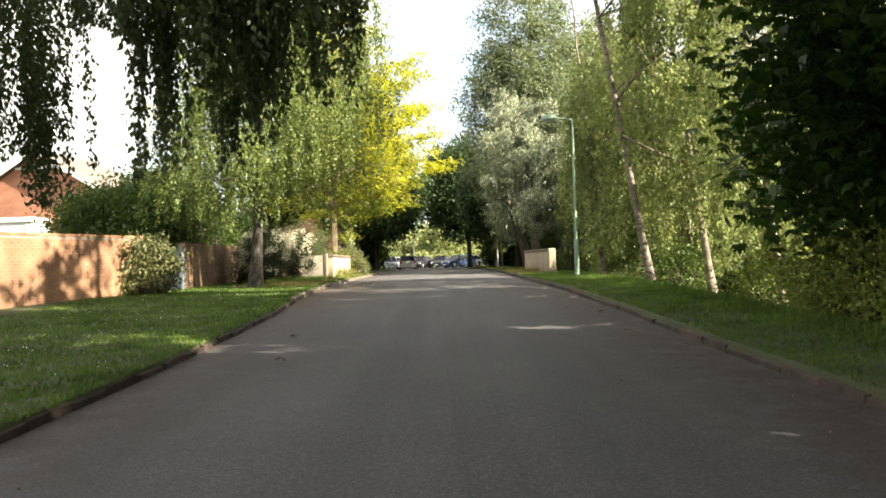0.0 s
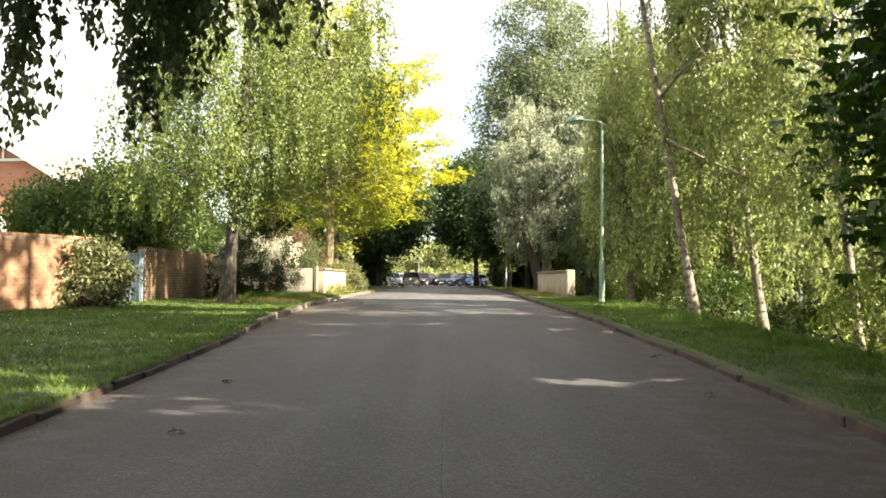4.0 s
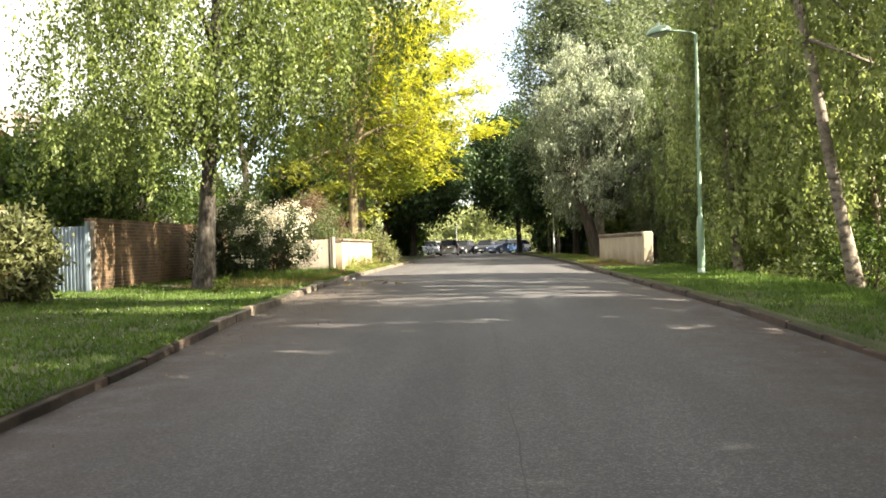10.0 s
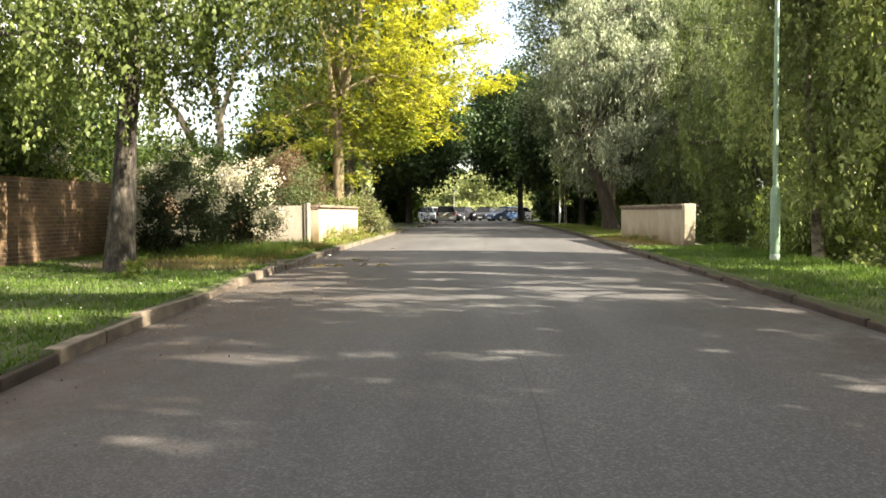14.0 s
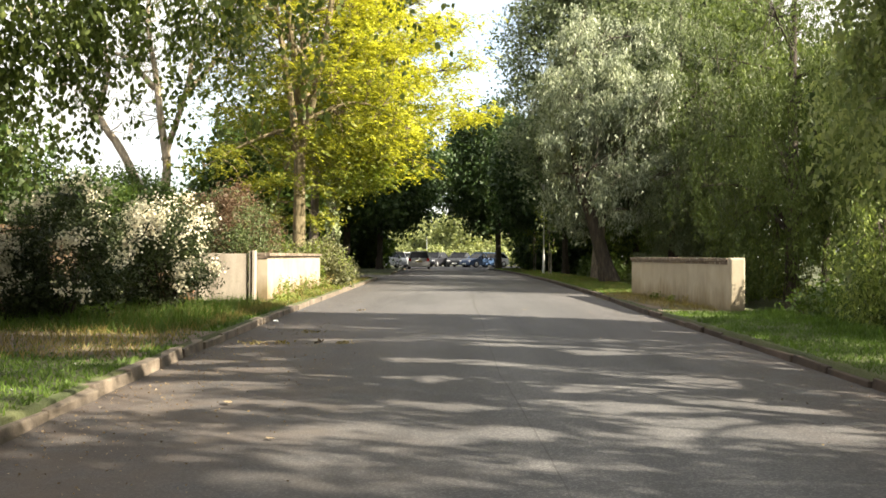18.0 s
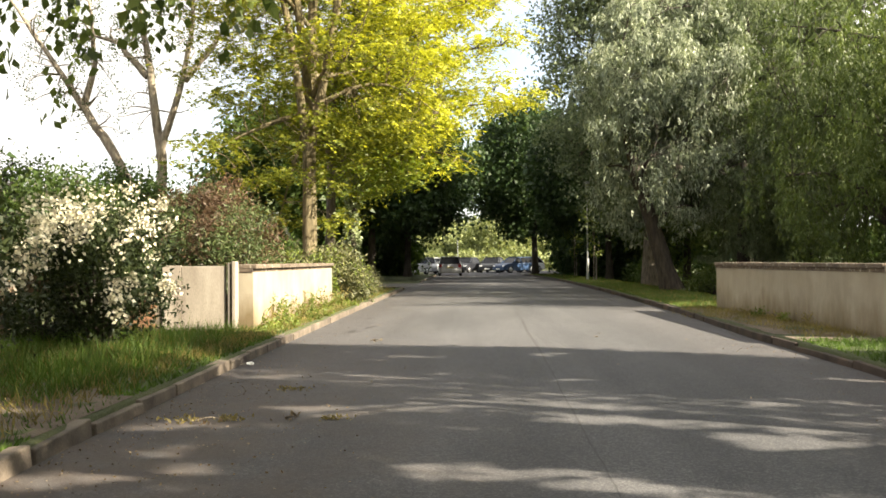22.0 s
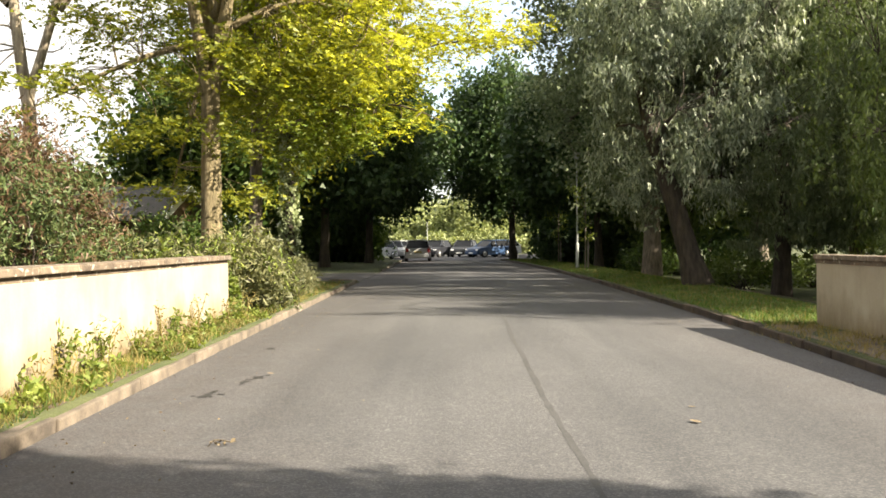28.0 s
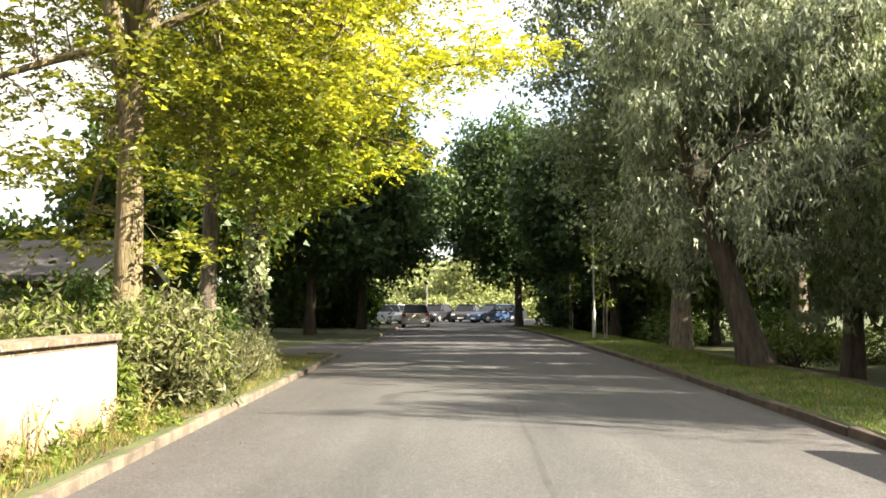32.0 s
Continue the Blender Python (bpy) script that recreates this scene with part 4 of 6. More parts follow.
tree("grey_willow", "grey-green willow with a dark upright trunk", 10.2, 60.5, 72, 12.0, 0.26, (0.4, -0.6, 6.8), (4.2, 4.0, 5.8), 220, 360, 0.28, 0.19, L_POPLAR, M_DARKBARK, (0.3, -0.3), 9, "weep", 1.5, 0.3, low=1.7, bare=0.2, bundle=0.13, lobes=20, dent=0.45)
tree("green_willow", "dense green willow behind the parapet", 12.6, 53.3, 73, 13.5, 0.26, (0.0, 0.0, 7.0), (4.2, 4.0, 6.4), 300, 220, 0.5, 0.16, L_WILLOWGREEN, M_DARKBARK, (0.2, 0.2), 9, "weep", 2.6, 0.3, low=0.4, bare=0.2)
tree("low_willow", "low willow trailing beside the parapet end", 9.4, 37.0, 76, 3.6, 0.09, (0, 0, 2.3), (2.0, 1.5, 1.9), 90, 240, 0.35, 0.10, L_SILVER, M_BARK, (0.1, 0.1), 6, "weep", 1.5, 0.4, low=0.1, bare=0.2)
tree("green_willow", "green willow trailing over the stream", 12.4, 41.0, 74, 5.6, 0.2, (0.2, 0, 3.2), (3.0, 3.2, 2.3), 170, 200, 0.45, 0.15, L_WILLOWGREEN, M_DARKBARK, (0.2, 0.2), 7, "weep", 1.8, 0.3, low=0.2, bare=0.2)
tree("tall_poplar", "tall grey-green poplar behind the willows", 8.9, 72.0, 75, 23.0, 0.36, (-0.4, 0, 12.8), (5.2, 4.6, 10.4), 480, 150, 0.55, 0.2, L_POPLAR, M_BARK, (0.3, 0.2), 10, "clump", low=2.8, aspect=0.7)
# its long boughs are added out of view to shade the road past the bridge
tree("green_willow", "green willow behind the parapet end", 14.8, 49.5, 78, 10.5, 0.2, (0.0, 0.0, 5.8), (3.3, 3.0, 4.9), 170, 240, 0.35, 0.13, L_WILLOWGREEN, M_DARKBARK, (0.2, 0.2), 8, "weep", 2.2, 0.35, low=0.6, bare=0.2,
     boughs=((-1.5, -4.0, 8.5, 26), (-1.0, -3.5, 10.0, 24), (-0.5, -4.6, 7.6, 20), (-0.6, -4.0, 9.4, 22), (-1.2, -5.0, 10.6, 30), (-1.2, -5.0, 9.0, 24)))
tree("tall_poplar", "tall grey-green poplar behind the willows", 15.2, 77.0, 77, 24.0, 0.36, (0.0, 0, 13.2), (5.2, 4.6, 10.8), 320, 100, 0.6, 0.28, L_POPLAR, M_BARK, (0.3, 0.2), 9, "clump", low=2.8, aspect=0.7)
for k, (tx, ty, h) in enumerate(((13.5, 63, 16), (17.5, 54, 11.0), (18, 70, 16), (13, 82, 12), (20, 45, 9.0), (22, 60, 14), (27, 66, 15), (24, 78, 16))):
    tree("woodland_tree", "green tree in the wood behind the verge", tx, ty, 81 + k, h, 0.24, (0, 0, h * 0.52), (4.6, 4.6, h * 0.45), 140, 62, 0.62, 0.34, (L_WILLOWGREEN, L_MID, L_BIRCH)[k % 3], M_DARKBARK, (0.3, 0.1), 7, "clump", low=1.8, aspect=0.7, group="wood behind the verge")
for k, (tx, ty, h) in enumerate(((25, 21, 5.5), (20, 30, 5.5), (27, 34, 10), (30, 26, 10), (19, 37, 6.5), (33, 42, 11), (26, 46, 8.5), (23, 50, 11), (29, 56, 13))):
    tree("stream_tree", "green tree beyond the stream bank", tx, ty, 91 + k, h, 0.2, (0, 0, h * 0.5), (4.2, 4.4, h * 0.46), 120, 62, 0.55, 0.29, L_MID if k % 3 == 1 else L_BIRCH, M_BARK, (0.2, 0.1), 6, "clump", low=0.5, aspect=0.7, group="trees beyond the stream")

# trees in the gardens
def forked_tree():
    """Pale forked stems, nearly bare, with a thin scatter of leaves."""
    rng = np.random.default_rng(101)
    root = thing("forked_tree", "thinly leaved tree with pale forked limbs above the hedge", "tree", (-11.4, 57.0, 0.1))
    runs = (((0.3, 0, 0), (0.2, 0, 2.6), (-0.7, 0, 4.6), (-2.0, 0.1, 6.4), (-3.2, 0.1, 8.2), (-4.8, 0.2, 10.6)),
            ((0.3, 0, 0), (0.6, 0, 2.6), (0.7, 0, 4.6), (0.3, 0.1, 7.6), (-0.2, 0.2, 10.0), (-0.1, 0.2, 12.0)),
            ((0.7, 0, 4.7), (1.5, -0.1, 7.0), (2.0, -0.2, 9.6), (1.8, -0.2, 12.0)), ((0.3, 0.1, 7.6), (-0.8, 0.3, 8.8), (-1.8, 0.5, 9.2)), ((1.6, -0.1, 7.4), (2.6, 0.2, 8.6), (3.4, 0.3, 10.2)), ((-2.0, 0.1, 6.4), (-1.6, 0.3, 8.2), (-1.9, 0.4, 10.2)))
    tips = []
    for k, run in enumerate(runs):
        run = np.array(run, float)
        u = np.linspace(0, len(run) - 1, 5 * len(run))
        p = np.stack([np.interp(u, np.arange(len(run)), run[:, i]) for i in range(3)], 1)
        p += np.cumsum(rng.standard_normal(p.shape), 0) * 0.02
        v, f = tube(p, np.linspace(0.26 if k < 2 else 0.14, 0.04, len(p)), 9, 0.04, rng)
        link_part("trunk" if k < 2 else "limb", raw_mesh("limb", v, f, True), M_PALEBARK, root)
        tips.extend(p[len(p) // 2:])
    tips = np.array(tips)
    ends = tips[rng.integers(0, len(tips), 190)] + rng.standard_normal((190, 3)) * [0.9, 0.9, 0.6]
    v, f = gather([tube(limb_path(tips[((tips - e) ** 2).sum(1).argmin()], e, rng, 0.05, 0.15, 5), np.linspace(0.03, 0.01, 5), 4) for e in ends])
    link_part("twig_growth", raw_mesh("twig_growth", v, f, True), M_PALEBARK, root)
    c = np.repeat(ends[:170], 34, 0)
    link_part("crown", leaves("crown", c + rng.standard_normal(c.shape) * [0.13, 0.13, 0.17], 0.09, rng, 0.5, 0.4), L_MID, root)


forked_tree()
for k, (tx, ty, h, r, fol) in enumerate(((-9.3, 33.5, 4.0, 2.2, L_MID), (-10.9, 34.8, 3.7, 1.8, L_MID), (-9.4, 38.0, 4.8, 2.1, L_MID), (-11.4, 55.6, 4.0, 1.9, L_MID), (-15.2, 55.5, 4.6, 2.6, L_MID), (-11.0, 51, 3.6, 2.0, L_MID))):
    tree("garden_tree", "bushy green garden tree behind the wall", tx, ty, 111 + k, h, 0.11, (0, 0, h * 0.60), (r, r, h * 0.42), 190 if k < 2 else 110, 100, 0.40, 0.15, fol, M_DARKBARK, (0.1, 0.1), 6, "clump", low=0.9, group="garden trees", aspect=0.6)

# pale trees and a hedge beyond the car park
for k, (tx, ty, h, r) in enumerate(((3.0, 146, 8.0, 5.0), (-6.5, 150, 6.0, 5.0), (-19, 150, 7, 6), (13, 152, 7, 6), (-3, 165, 7.5, 6))):
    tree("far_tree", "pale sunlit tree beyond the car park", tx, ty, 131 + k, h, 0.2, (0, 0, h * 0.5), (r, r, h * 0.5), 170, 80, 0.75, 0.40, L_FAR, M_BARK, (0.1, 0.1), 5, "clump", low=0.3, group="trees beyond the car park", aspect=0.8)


def hedge(name, label, x0, x1, y, height, depth, count, leaf, foliage, seed, z=0.0):
    rng = np.random.default_rng(seed)
    root = thing(name, label, "hedge", ((x0 + x1) / 2, y, z - 0.02))
    w = (x1 - x0) / 2
    stems = []
    for sx in np.arange(-w + 0.4, w, 0.8):
        stems.append(tube(limb_path((sx, 0, 0), (sx + rng.uniform(-0.3, 0.3), rng.uniform(-0.2, 0.2), height * 0.8), rng, 0, 0.05, 5), np.linspace(0.03, 0.01, 5), 5))
    v, f = gather(stems)
    link_part("twig_growth", raw_mesh("twig_growth", v, f, True), M_DARKBARK, root)
    p = np.stack([rng.uniform(-w, w, count), rng.uniform(-depth, depth, count), rng.uniform(0.03, 1, count) ** 0.8], 1)
    p[:, 2] *= height * (0.86 + 0.14 * np.sin(p[:, 0] * 1.7 + seed) + 0.08 * np.sin(p[:, 0] * 5.1))
    p += rng.standard_normal(p.shape) * 0.06
    p[:, 2] = np.abs(p[:, 2])
    link_part("foliage", leaves("foliage", p, leaf, rng, 0.7, 0.2, small=True), foliage, root)
    return root


def distant_woods():
    """The wooded skyline that closes the place all round, far off."""
    rng = np.random.default_rng(149)
    a = np.concatenate([rng.uniform(0, 2 * math.pi, 700), rng.uniform(radians(55), radians(125), 300)])
    d = rng.uniform(175, 230, 1000)
    h = rng.uniform(0.2, 1, 1000) * (7.5 + 2.5 * np.sin(a * 9) + 1.5 * np.sin(a * 23))
    c = np.stack([np.cos(a) * d, 40 + np.sin(a) * d, h], 1)
    p = np.repeat(c, 45, 0) + rng.standard_normal((45000, 3)) * [2.2, 2.2, 1.3]
    p[:, 2] = np.abs(p[:, 2])
    me = leaves("distant_woods", p, 1.5, rng, 0.8, 0.1, small=True)
    me.materials.append(L_MID)
    tagged(new("distant_woods", me), "distant green woods on the skyline", "woods", kind="stuff")


distant_woods()


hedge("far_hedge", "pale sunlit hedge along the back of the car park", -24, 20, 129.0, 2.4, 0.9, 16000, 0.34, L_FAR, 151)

# ---- shrubs and undergrowth ----
shrub("white_flowering_shrub", "dense shrub covered with cream-white blossom beside the wall", -5.4, 35.1, 161, (0.95, 1.0, 1.08), 19000, 0.075, L_SHRUB, flowers=66, flower_size=0.05, flower_from=0.85)
shrub("white_flowering_shrub", "rounded shrub thick with cream-white blossom beside the gate panel", -4.5, 37.6, 162, (0.74, 0.85, 0.98), 14000, 0.07, L_SHRUB, flowers=72, flower_size=0.05, base=0.14, flower_from=0.95)
shrub("low_shrub", "low dark shrub at the foot of the blossoming bushes", -5.7, 38.4, 163, (0.6, 0.6, 0.40), 3600, 0.07, L_SHRUB)
shrub("yew_bush", "dense rust-tipped conifer bush behind the parapet", -4.95, 44.0, 164, (1.0, 2.0, 1.3), 42000, 0.095, L_YEW, aspect=0.26, tint=L_RUST, tint_share=0.6, z=0.25, lumps=24, clump=0.13)
shrub("climbing_rose", "pale green rose bush with cream blooms topping the wall", -7.55, 35.0, 170, (0.5, 2.3, 1.02), 6500, 0.085, L_WEED, flowers=26, flower_size=0.06, flower_from=1.3)
shrub("laurel_bush", "mottled laurel bush in front of the brick wall", -7.0, 26.9, 165, (0.82, 0.8, 0.86), 6500, 0.13, L_PANELSHRUB, aspect=0.4, lumps=13, clump=0.2)
shrub("buddleia_bush", "leafy grey-green bush at the end of the parapet", -3.5, 50.3, 166, (0.75, 1.5, 0.72), 12000, 0.13, L_GREYSHRUB, aspect=0.29, tint=L_WEED, tint_share=0.25)
shrub("buddleia_bush", "leafy grey-green bush behind the parapet", -5.2, 48.6, 167, (1.2, 1.6, 0.78), 15000, 0.13, L_GREYSHRUB, aspect=0.29, tint=L_WEED, tint_share=0.3)
shrub("garden_bush", "dark leafy garden bush in front of the bungalow", -6.7, 55.2, 171, (1.5, 1.1, 0.98), 5000, 0.13, L_MID, aspect=0.5)
shrub("garden_bush", "dark leafy garden bush in front of the bungalow", -8.9, 55.8, 172, (1.5, 1.1, 1.0), 5000, 0.13, L_MID, aspect=0.5)
shrub("lavender_bush", "low grey twiggy bush on the verge", -3.45, 54.3, 168, (0.6, 1.2, 0.42), 6000, 0.085, L_GREYSHRUB, aspect=0.2, up=0.9)
shrub("wall_creeper", "pale creeper hanging at the wall end", -3.28, 48.3, 169, (0.12, 0.25, 0.4), 900, 0.09, L_WEED)
for k in range(26):
    rr = random.Random(500 + k)
    bx, by = 8.6 + rr.uniform(0, 5.0), -2 + k * 1.55 + rr.uniform(-0.6, 0.6)
    if 38 < by < 47:
        bx += 3
    if by < 9:
        continue
    shrub("bramble_thicket", "tangled sunlit bramble and nettle growth on the bank", bx, by, 200 + k, (1.1 + rr.random() * 0.7, 1.2 + rr.random() * 0.6, 0.5 + rr.random() * 0.55), 3000, 0.132, rr.choice((L_MID, L_WEED, L_BIRCH)), aspect=0.45, group="undergrowth on the stream bank", far=True)
for k in range(14):
    rr = random.Random(700 + k)
    shrub("wood_undergrowth", "leafy undergrowth in the shade of the wood", 10.0 + rr.uniform(0, 5), 55 + k * 3.2, 300 + k, (1.3, 1.4, 0.5 + rr.random() * 0.5), 2200, 0.16, rr.choice((L_WEED, L_MID, L_WILLOWGREEN)), aspect=0.5, group="undergrowth in the wood", far=True)
for k in range(9):
    rr = random.Random(800 + k)
    shrub("shade_undergrowth", "dark leafy undergrowth under the trees", -8.5 - rr.uniform(0, 3), 58 + k * 4.6 if k > 1 else 52.5 + 2 * k, 330 + k, (1.6, 1.8, 0.8), 2600, 0.17, L_DARK if k < 2 else L_MID, aspect=0.6, group="undergrowth under the trees", far=True)


for k, (sx, sy) in enumerate(((8.7, 38.3), (10.6, 39.6), (12.2, 37.6), (9.7, 41.6), (13.0, 44.0), (10.8, 46.0))):
    shrub("stream_bush", "dark leafy bush in the shade beside the stream", sx, sy, 380 + k, (1.3, 1.3, 0.95), 2400, 0.14, L_MID, aspect=0.5, group="bushes beside the stream", far=True)


def sapling(x, y, seed, h, lab):
    rng = np.random.default_rng(seed)
    z = float(land(x, y)) - 0.02
    root = thing("sapling", lab, "tree", (x, y, z), "young trees on the verge")
    p = limb_path((0, 0, 0), (0.05, 0.05, h), rng, 0, 0.01, 8)
    v, f = tube(p, np.linspace(0.035, 0.008, 8), 7)
    link_part("trunk", raw_mesh("trunk", v, f, True), M_BIRCH, root)
    stake = box((0.10, -0.03, 0), (0.16, 0.03, 1.3), 0.006)
    part("stake", stake, M_TIMBER, root, "pale timber stake")
    q = np.concatenate([p[rng.integers(3, 8, 12)] + rng.standard_normal((12, 3)) * [0.35, 0.35, 0.3]])
    tubes = [tube(limb_path(p[min(7, 3 + i // 3)], c, rng, 0, 0.08, 4), np.linspace(0.01, 0.004, 4), 4) for i, c in enumerate(q)]
    v, f = gather(tubes)
    link_part("twig_growth", raw_mesh("twig_growth", v, f, True), M_BARK, root)
    c = np.repeat(q, 34, 0) + rng.standard_normal((12 * 34, 3)) * 0.16
    link_part("crown", leaves("crown", c, 0.12, rng, 0.6, 0.4), L_WEED, root)
    return root


sapling(6.3, 73.6, 351, 4.0, "young staked tree with sparse pale leaves")
sapling(6.6, 86.0, 352, 3.2, "young staked tree with sparse pale leaves")


# ---- walls of single bricks ----
def brick_mesh(l, d, h):
    bm = bmesh.new()
    add_box(bm, (-l / 2, -d / 2, -h / 2), (l / 2, d / 2, h / 2))
    me = bpy.data.meshes.new("brick")
    bm.to_mesh(me)
    bm.free()
    return me


def brick_wall(name, label, a, b, z_foot, z_top, material, coping, limit=300, near=1.0, seed=1):
    """A half-brick-bonded wall from a to b: mortar core, coping, and bricks proud of the joints on the road face."""
    a, b = Vector((*a, 0)), Vector((*b, 0))
    length, d = (b - a).length, (b - a).normalized()
    nrm = Vector((d.y, -d.x, 0))
    ang = math.atan2(d.y, d.x)
    wall = thing(name, label, "wall", (a.x, a.y, z_foot), kind="structure")
    wall.rotation_euler[2] = ang
    h = z_top - z_foot
    part("mortar_core", box((0, -0.10, -0.25), (length, 0.10, h - 0.065)), M_MORTAR, wall)
    me_full, me_half = brick_mesh(0.215, 0.11, 0.064), brick_mesh(0.1025, 0.11, 0.064)
    for me in (me_full, me_half):
        me.materials.append(material)
    rng = random.Random(seed)
    rows, cols = int((h - 0.07) / 0.075), int(length / 0.225)
    spots = []
    for r in range(rows):
        for c in range(cols):
            x = (c + 0.5) * 0.225 + (0.1125 if r % 2 else 0)
            if x < length - 0.11:
                spots.append((x, r * 0.075 + 0.0375))
    spots.sort(key=lambda s: abs(s[0] - near * length))
    rest = bmesh.new()
    for k, (x, z) in enumerate(spots):
        out = -0.053 + rng.uniform(-0.003, 0.003)
        if k < limit:
            ob = new("brick", me_full)
            ob.parent = wall
            ob.location = (x, out, z)
        else:
            add_box(rest, (x - 0.1075, out - 0.055, z - 0.032), (x + 0.1075, out + 0.055, z + 0.032))
    if rest.verts:
        ob = part("brickwork", rest, material, wall)
        ob["kind"] = "stuff"
    else:
        rest.free()
    n = int(length / coping)
    me = brick_mesh(coping - 0.008, 0.235, 0.065)
    me.materials.append(material)
    for k in range(n):
        ob = new("coping_brick", me)
        ob.parent = wall
        ob.location = ((k + 0.5) * length / n, rng.uniform(-0.004, 0.004), h - 0.033 + rng.uniform(-0.002, 0.002))
    return wall



def kerb(name, label, ys, line, inward):
    """A line of kerb stones, each its own block."""
    root = thing(name, label, "kerb", kind="structure")
    bm = bmesh.new()
    add_box(bm, (-0.07, -0.462, -0.16), (0.07, 0.462, 0.0), 0.014)
    me = bpy.data.meshes.new("kerb_stone")
    bm.to_mesh(me)
    bm.free()
    me.materials.append(M_KERB)
    dirty = me.copy()
    dirty.materials.clear()
    dirty.materials.append(M_KERBDIRT)
    rng = random.Random(len(ys) + 7)
    for y in ys:
        y1 = y + 0.93
        x, x1 = float(line(y)), float(line(y1))
        z, z1 = float(road_z(y)), float(road_z(y1))
        worn_low = 0.028 if y < (23 if inward < 0 else 38) else 0.0
        rough = 1.0 + 0.8 * (worn_low > 0) + 2.2 * (1 if (inward < 0 and 25 < y < 33) else 0)
        ob = new("kerb_stone", dirty if inward > 0 or y < 23 else me)
        ob.parent = root
        ob.location = ((x + x1) / 2 + inward * 0.075 + rng.uniform(-0.012, 0.012) * rough, (y + y1) / 2, (z + z1) / 2 + 0.105 - worn_low + rng.uniform(-0.012, 0.008) * rough)
        ob.rotation_euler = (math.atan2(z1 - z, 0.93) + rng.uniform(-0.012, 0.012) * rough, rng.uniform(-0.05, 0.05) * rough, -math.atan2(x1 - x, 0.93) + rng.uniform(-0.012, 0.012) * rough)
    return root


kerb("kerb_left", "weathered concrete kerb stones, some tilted and broken", np.arange(-9.3, 63.2, 0.93), kerb_left, -1)
kerb("kerb_right", "weathered concrete kerb stones edging the grass verge", np.arange(-9.3, 97.5, 0.93), kerb_right, 1)
kerb("kerb_far", "pale concrete kerb stones past the side road", np.arange(76.0, 98, 0.93), kerb_left, -1)


def kerb_corner():
    root = thing("kerb_corner", "curved pale kerb stones at the mouth of the side road", "kerb", kind="structure")
    bm = bmesh.new()
    add_box(bm, (-0.07, -0.20, -0.16), (0.07, 0.20, 0.0), 0.018)
    me = bpy.data.meshes.new("kerb_stone")
    bm.to_mesh(me)
    bm.free()
    me.materials.append(M_KERB)
    cx, cy, r = -3.85, 63.75, 0.98
    for k in range(4):
        a = radians(11 + 22 * k)
        ob = new("kerb_stone", me)
        ob.parent = root
        ob.location = (cx + r * math.cos(a), cy + r * math.sin(a), 0.10)
        ob.rotation_euler[2] = a
    return root


kerb_corner()

# ---- grass ----
def grass(name, label, n, pick, size, material, seed, aspect=0.12):
    rng = np.random.default_rng(seed)
    x, y = pick(rng, n)
    p = np.stack([x, y, land(x, y) - 0.005], 1)
    ax = np.stack([rng.standard_normal(n) * 0.5, rng.standard_normal(n) * 0.5, np.ones(n)], 1)
    s = size(x, y, rng) if callable(size) else size
    a = ax / np.linalg.norm(ax, axis=1)[:, None]
    b = np.cross(a, rng.standard_normal((n, 3)))
    b /= np.linalg.norm(b, axis=1)[:, None]
    s = (s * rng.uniform(0.6, 1.25, n))[:, None]
    bend = rng.standard_normal((n, 3)) * s * 0.22
    w = b * s * aspect * 0.5
    v = np.stack([p - w, p + w, p + a * s + bend], 1).reshape(-1, 3)
    me = raw_mesh(name, v, np.arange(3 * n).reshape(-1, 3))
    me.materials.append(material)
    return tagged(new(name, me), label, "grass", kind="stuff")


def worn(x, y):
    """Bare trodden earth under the birch and the shrubs."""
    d = np.hypot((x + 4.0) / 2.3, (y - 32.3) / 1.9) + 0.22 * np.sin(x * 3.1 + y * 2.3) + 0.12 * np.sin(x * 7.3 - y * 5.1)
    return d < 0.85


def left_lawn(rng, n):
    y = 3 + 36 * rng.uniform(0, 1, n) ** 0.85
    x = kerb_left(y) - np.where(y < 23, 0.03, 0.14) - rng.uniform(0, 1, n) ** 1.2 * 5.6
    bare = worn(x, y) & (rng.uniform(0, 1, n) < 0.84)
    y = np.where(bare, rng.uniform(6, 27, n), y)
    return np.where(bare, kerb_left(y) - 0.14 - rng.uniform(0, 4.5, n), x), y


def right_verge(rng, n):
    y = 4 + 34.5 * rng.uniform(0, 1, n) ** 0.8
    return kerb_right(y) + 0.14 + rng.uniform(0, 1, n) * 2.6, y


def far_verge(rng, n):
    y = 46.5 + 50 * rng.uniform(0, 1, n) ** 1.4
    return kerb_right(y) + 0.14 + rng.uniform(0, 1, n) * 2.4, y


def parapet_strip(rng, n):
    y = 36 + 26 * rng.uniform(0, 1, n)
    return kerb_left(y) - 0.16 - rng.uniform(0, 1, n) ** 0.8 * np.interp(y, [36, 39, 40.5, 48, 50, 61], [2.2, 1.3, 0.72, 0.62, 0.9, 2.4]), y


def wall_foot(rng, n):
    y = 38.8 + 7.6 * rng.uniform(0, 1, n)
    return 5.75 - (y - 38.8) * 0.035 - rng.uniform(0, 1, n) ** 2 * 0.9, y


grass("lawn_grass", "mown green lawn with daisies", 100000, left_lawn, 0.057, M_GRASS, 401, 0.33)
grass("verge_grass", "lush green grass on the roadside verge", 80000, right_verge, lambda x, y, r: 0.055 + 0.07 * np.clip((x - 5.9), 0, 1), M_GRASS, 402, 0.22)
grass("far_verge_grass", "green grass verge past the bridge", 42000, far_verge, 0.075, M_GRASS, 403, 0.2)
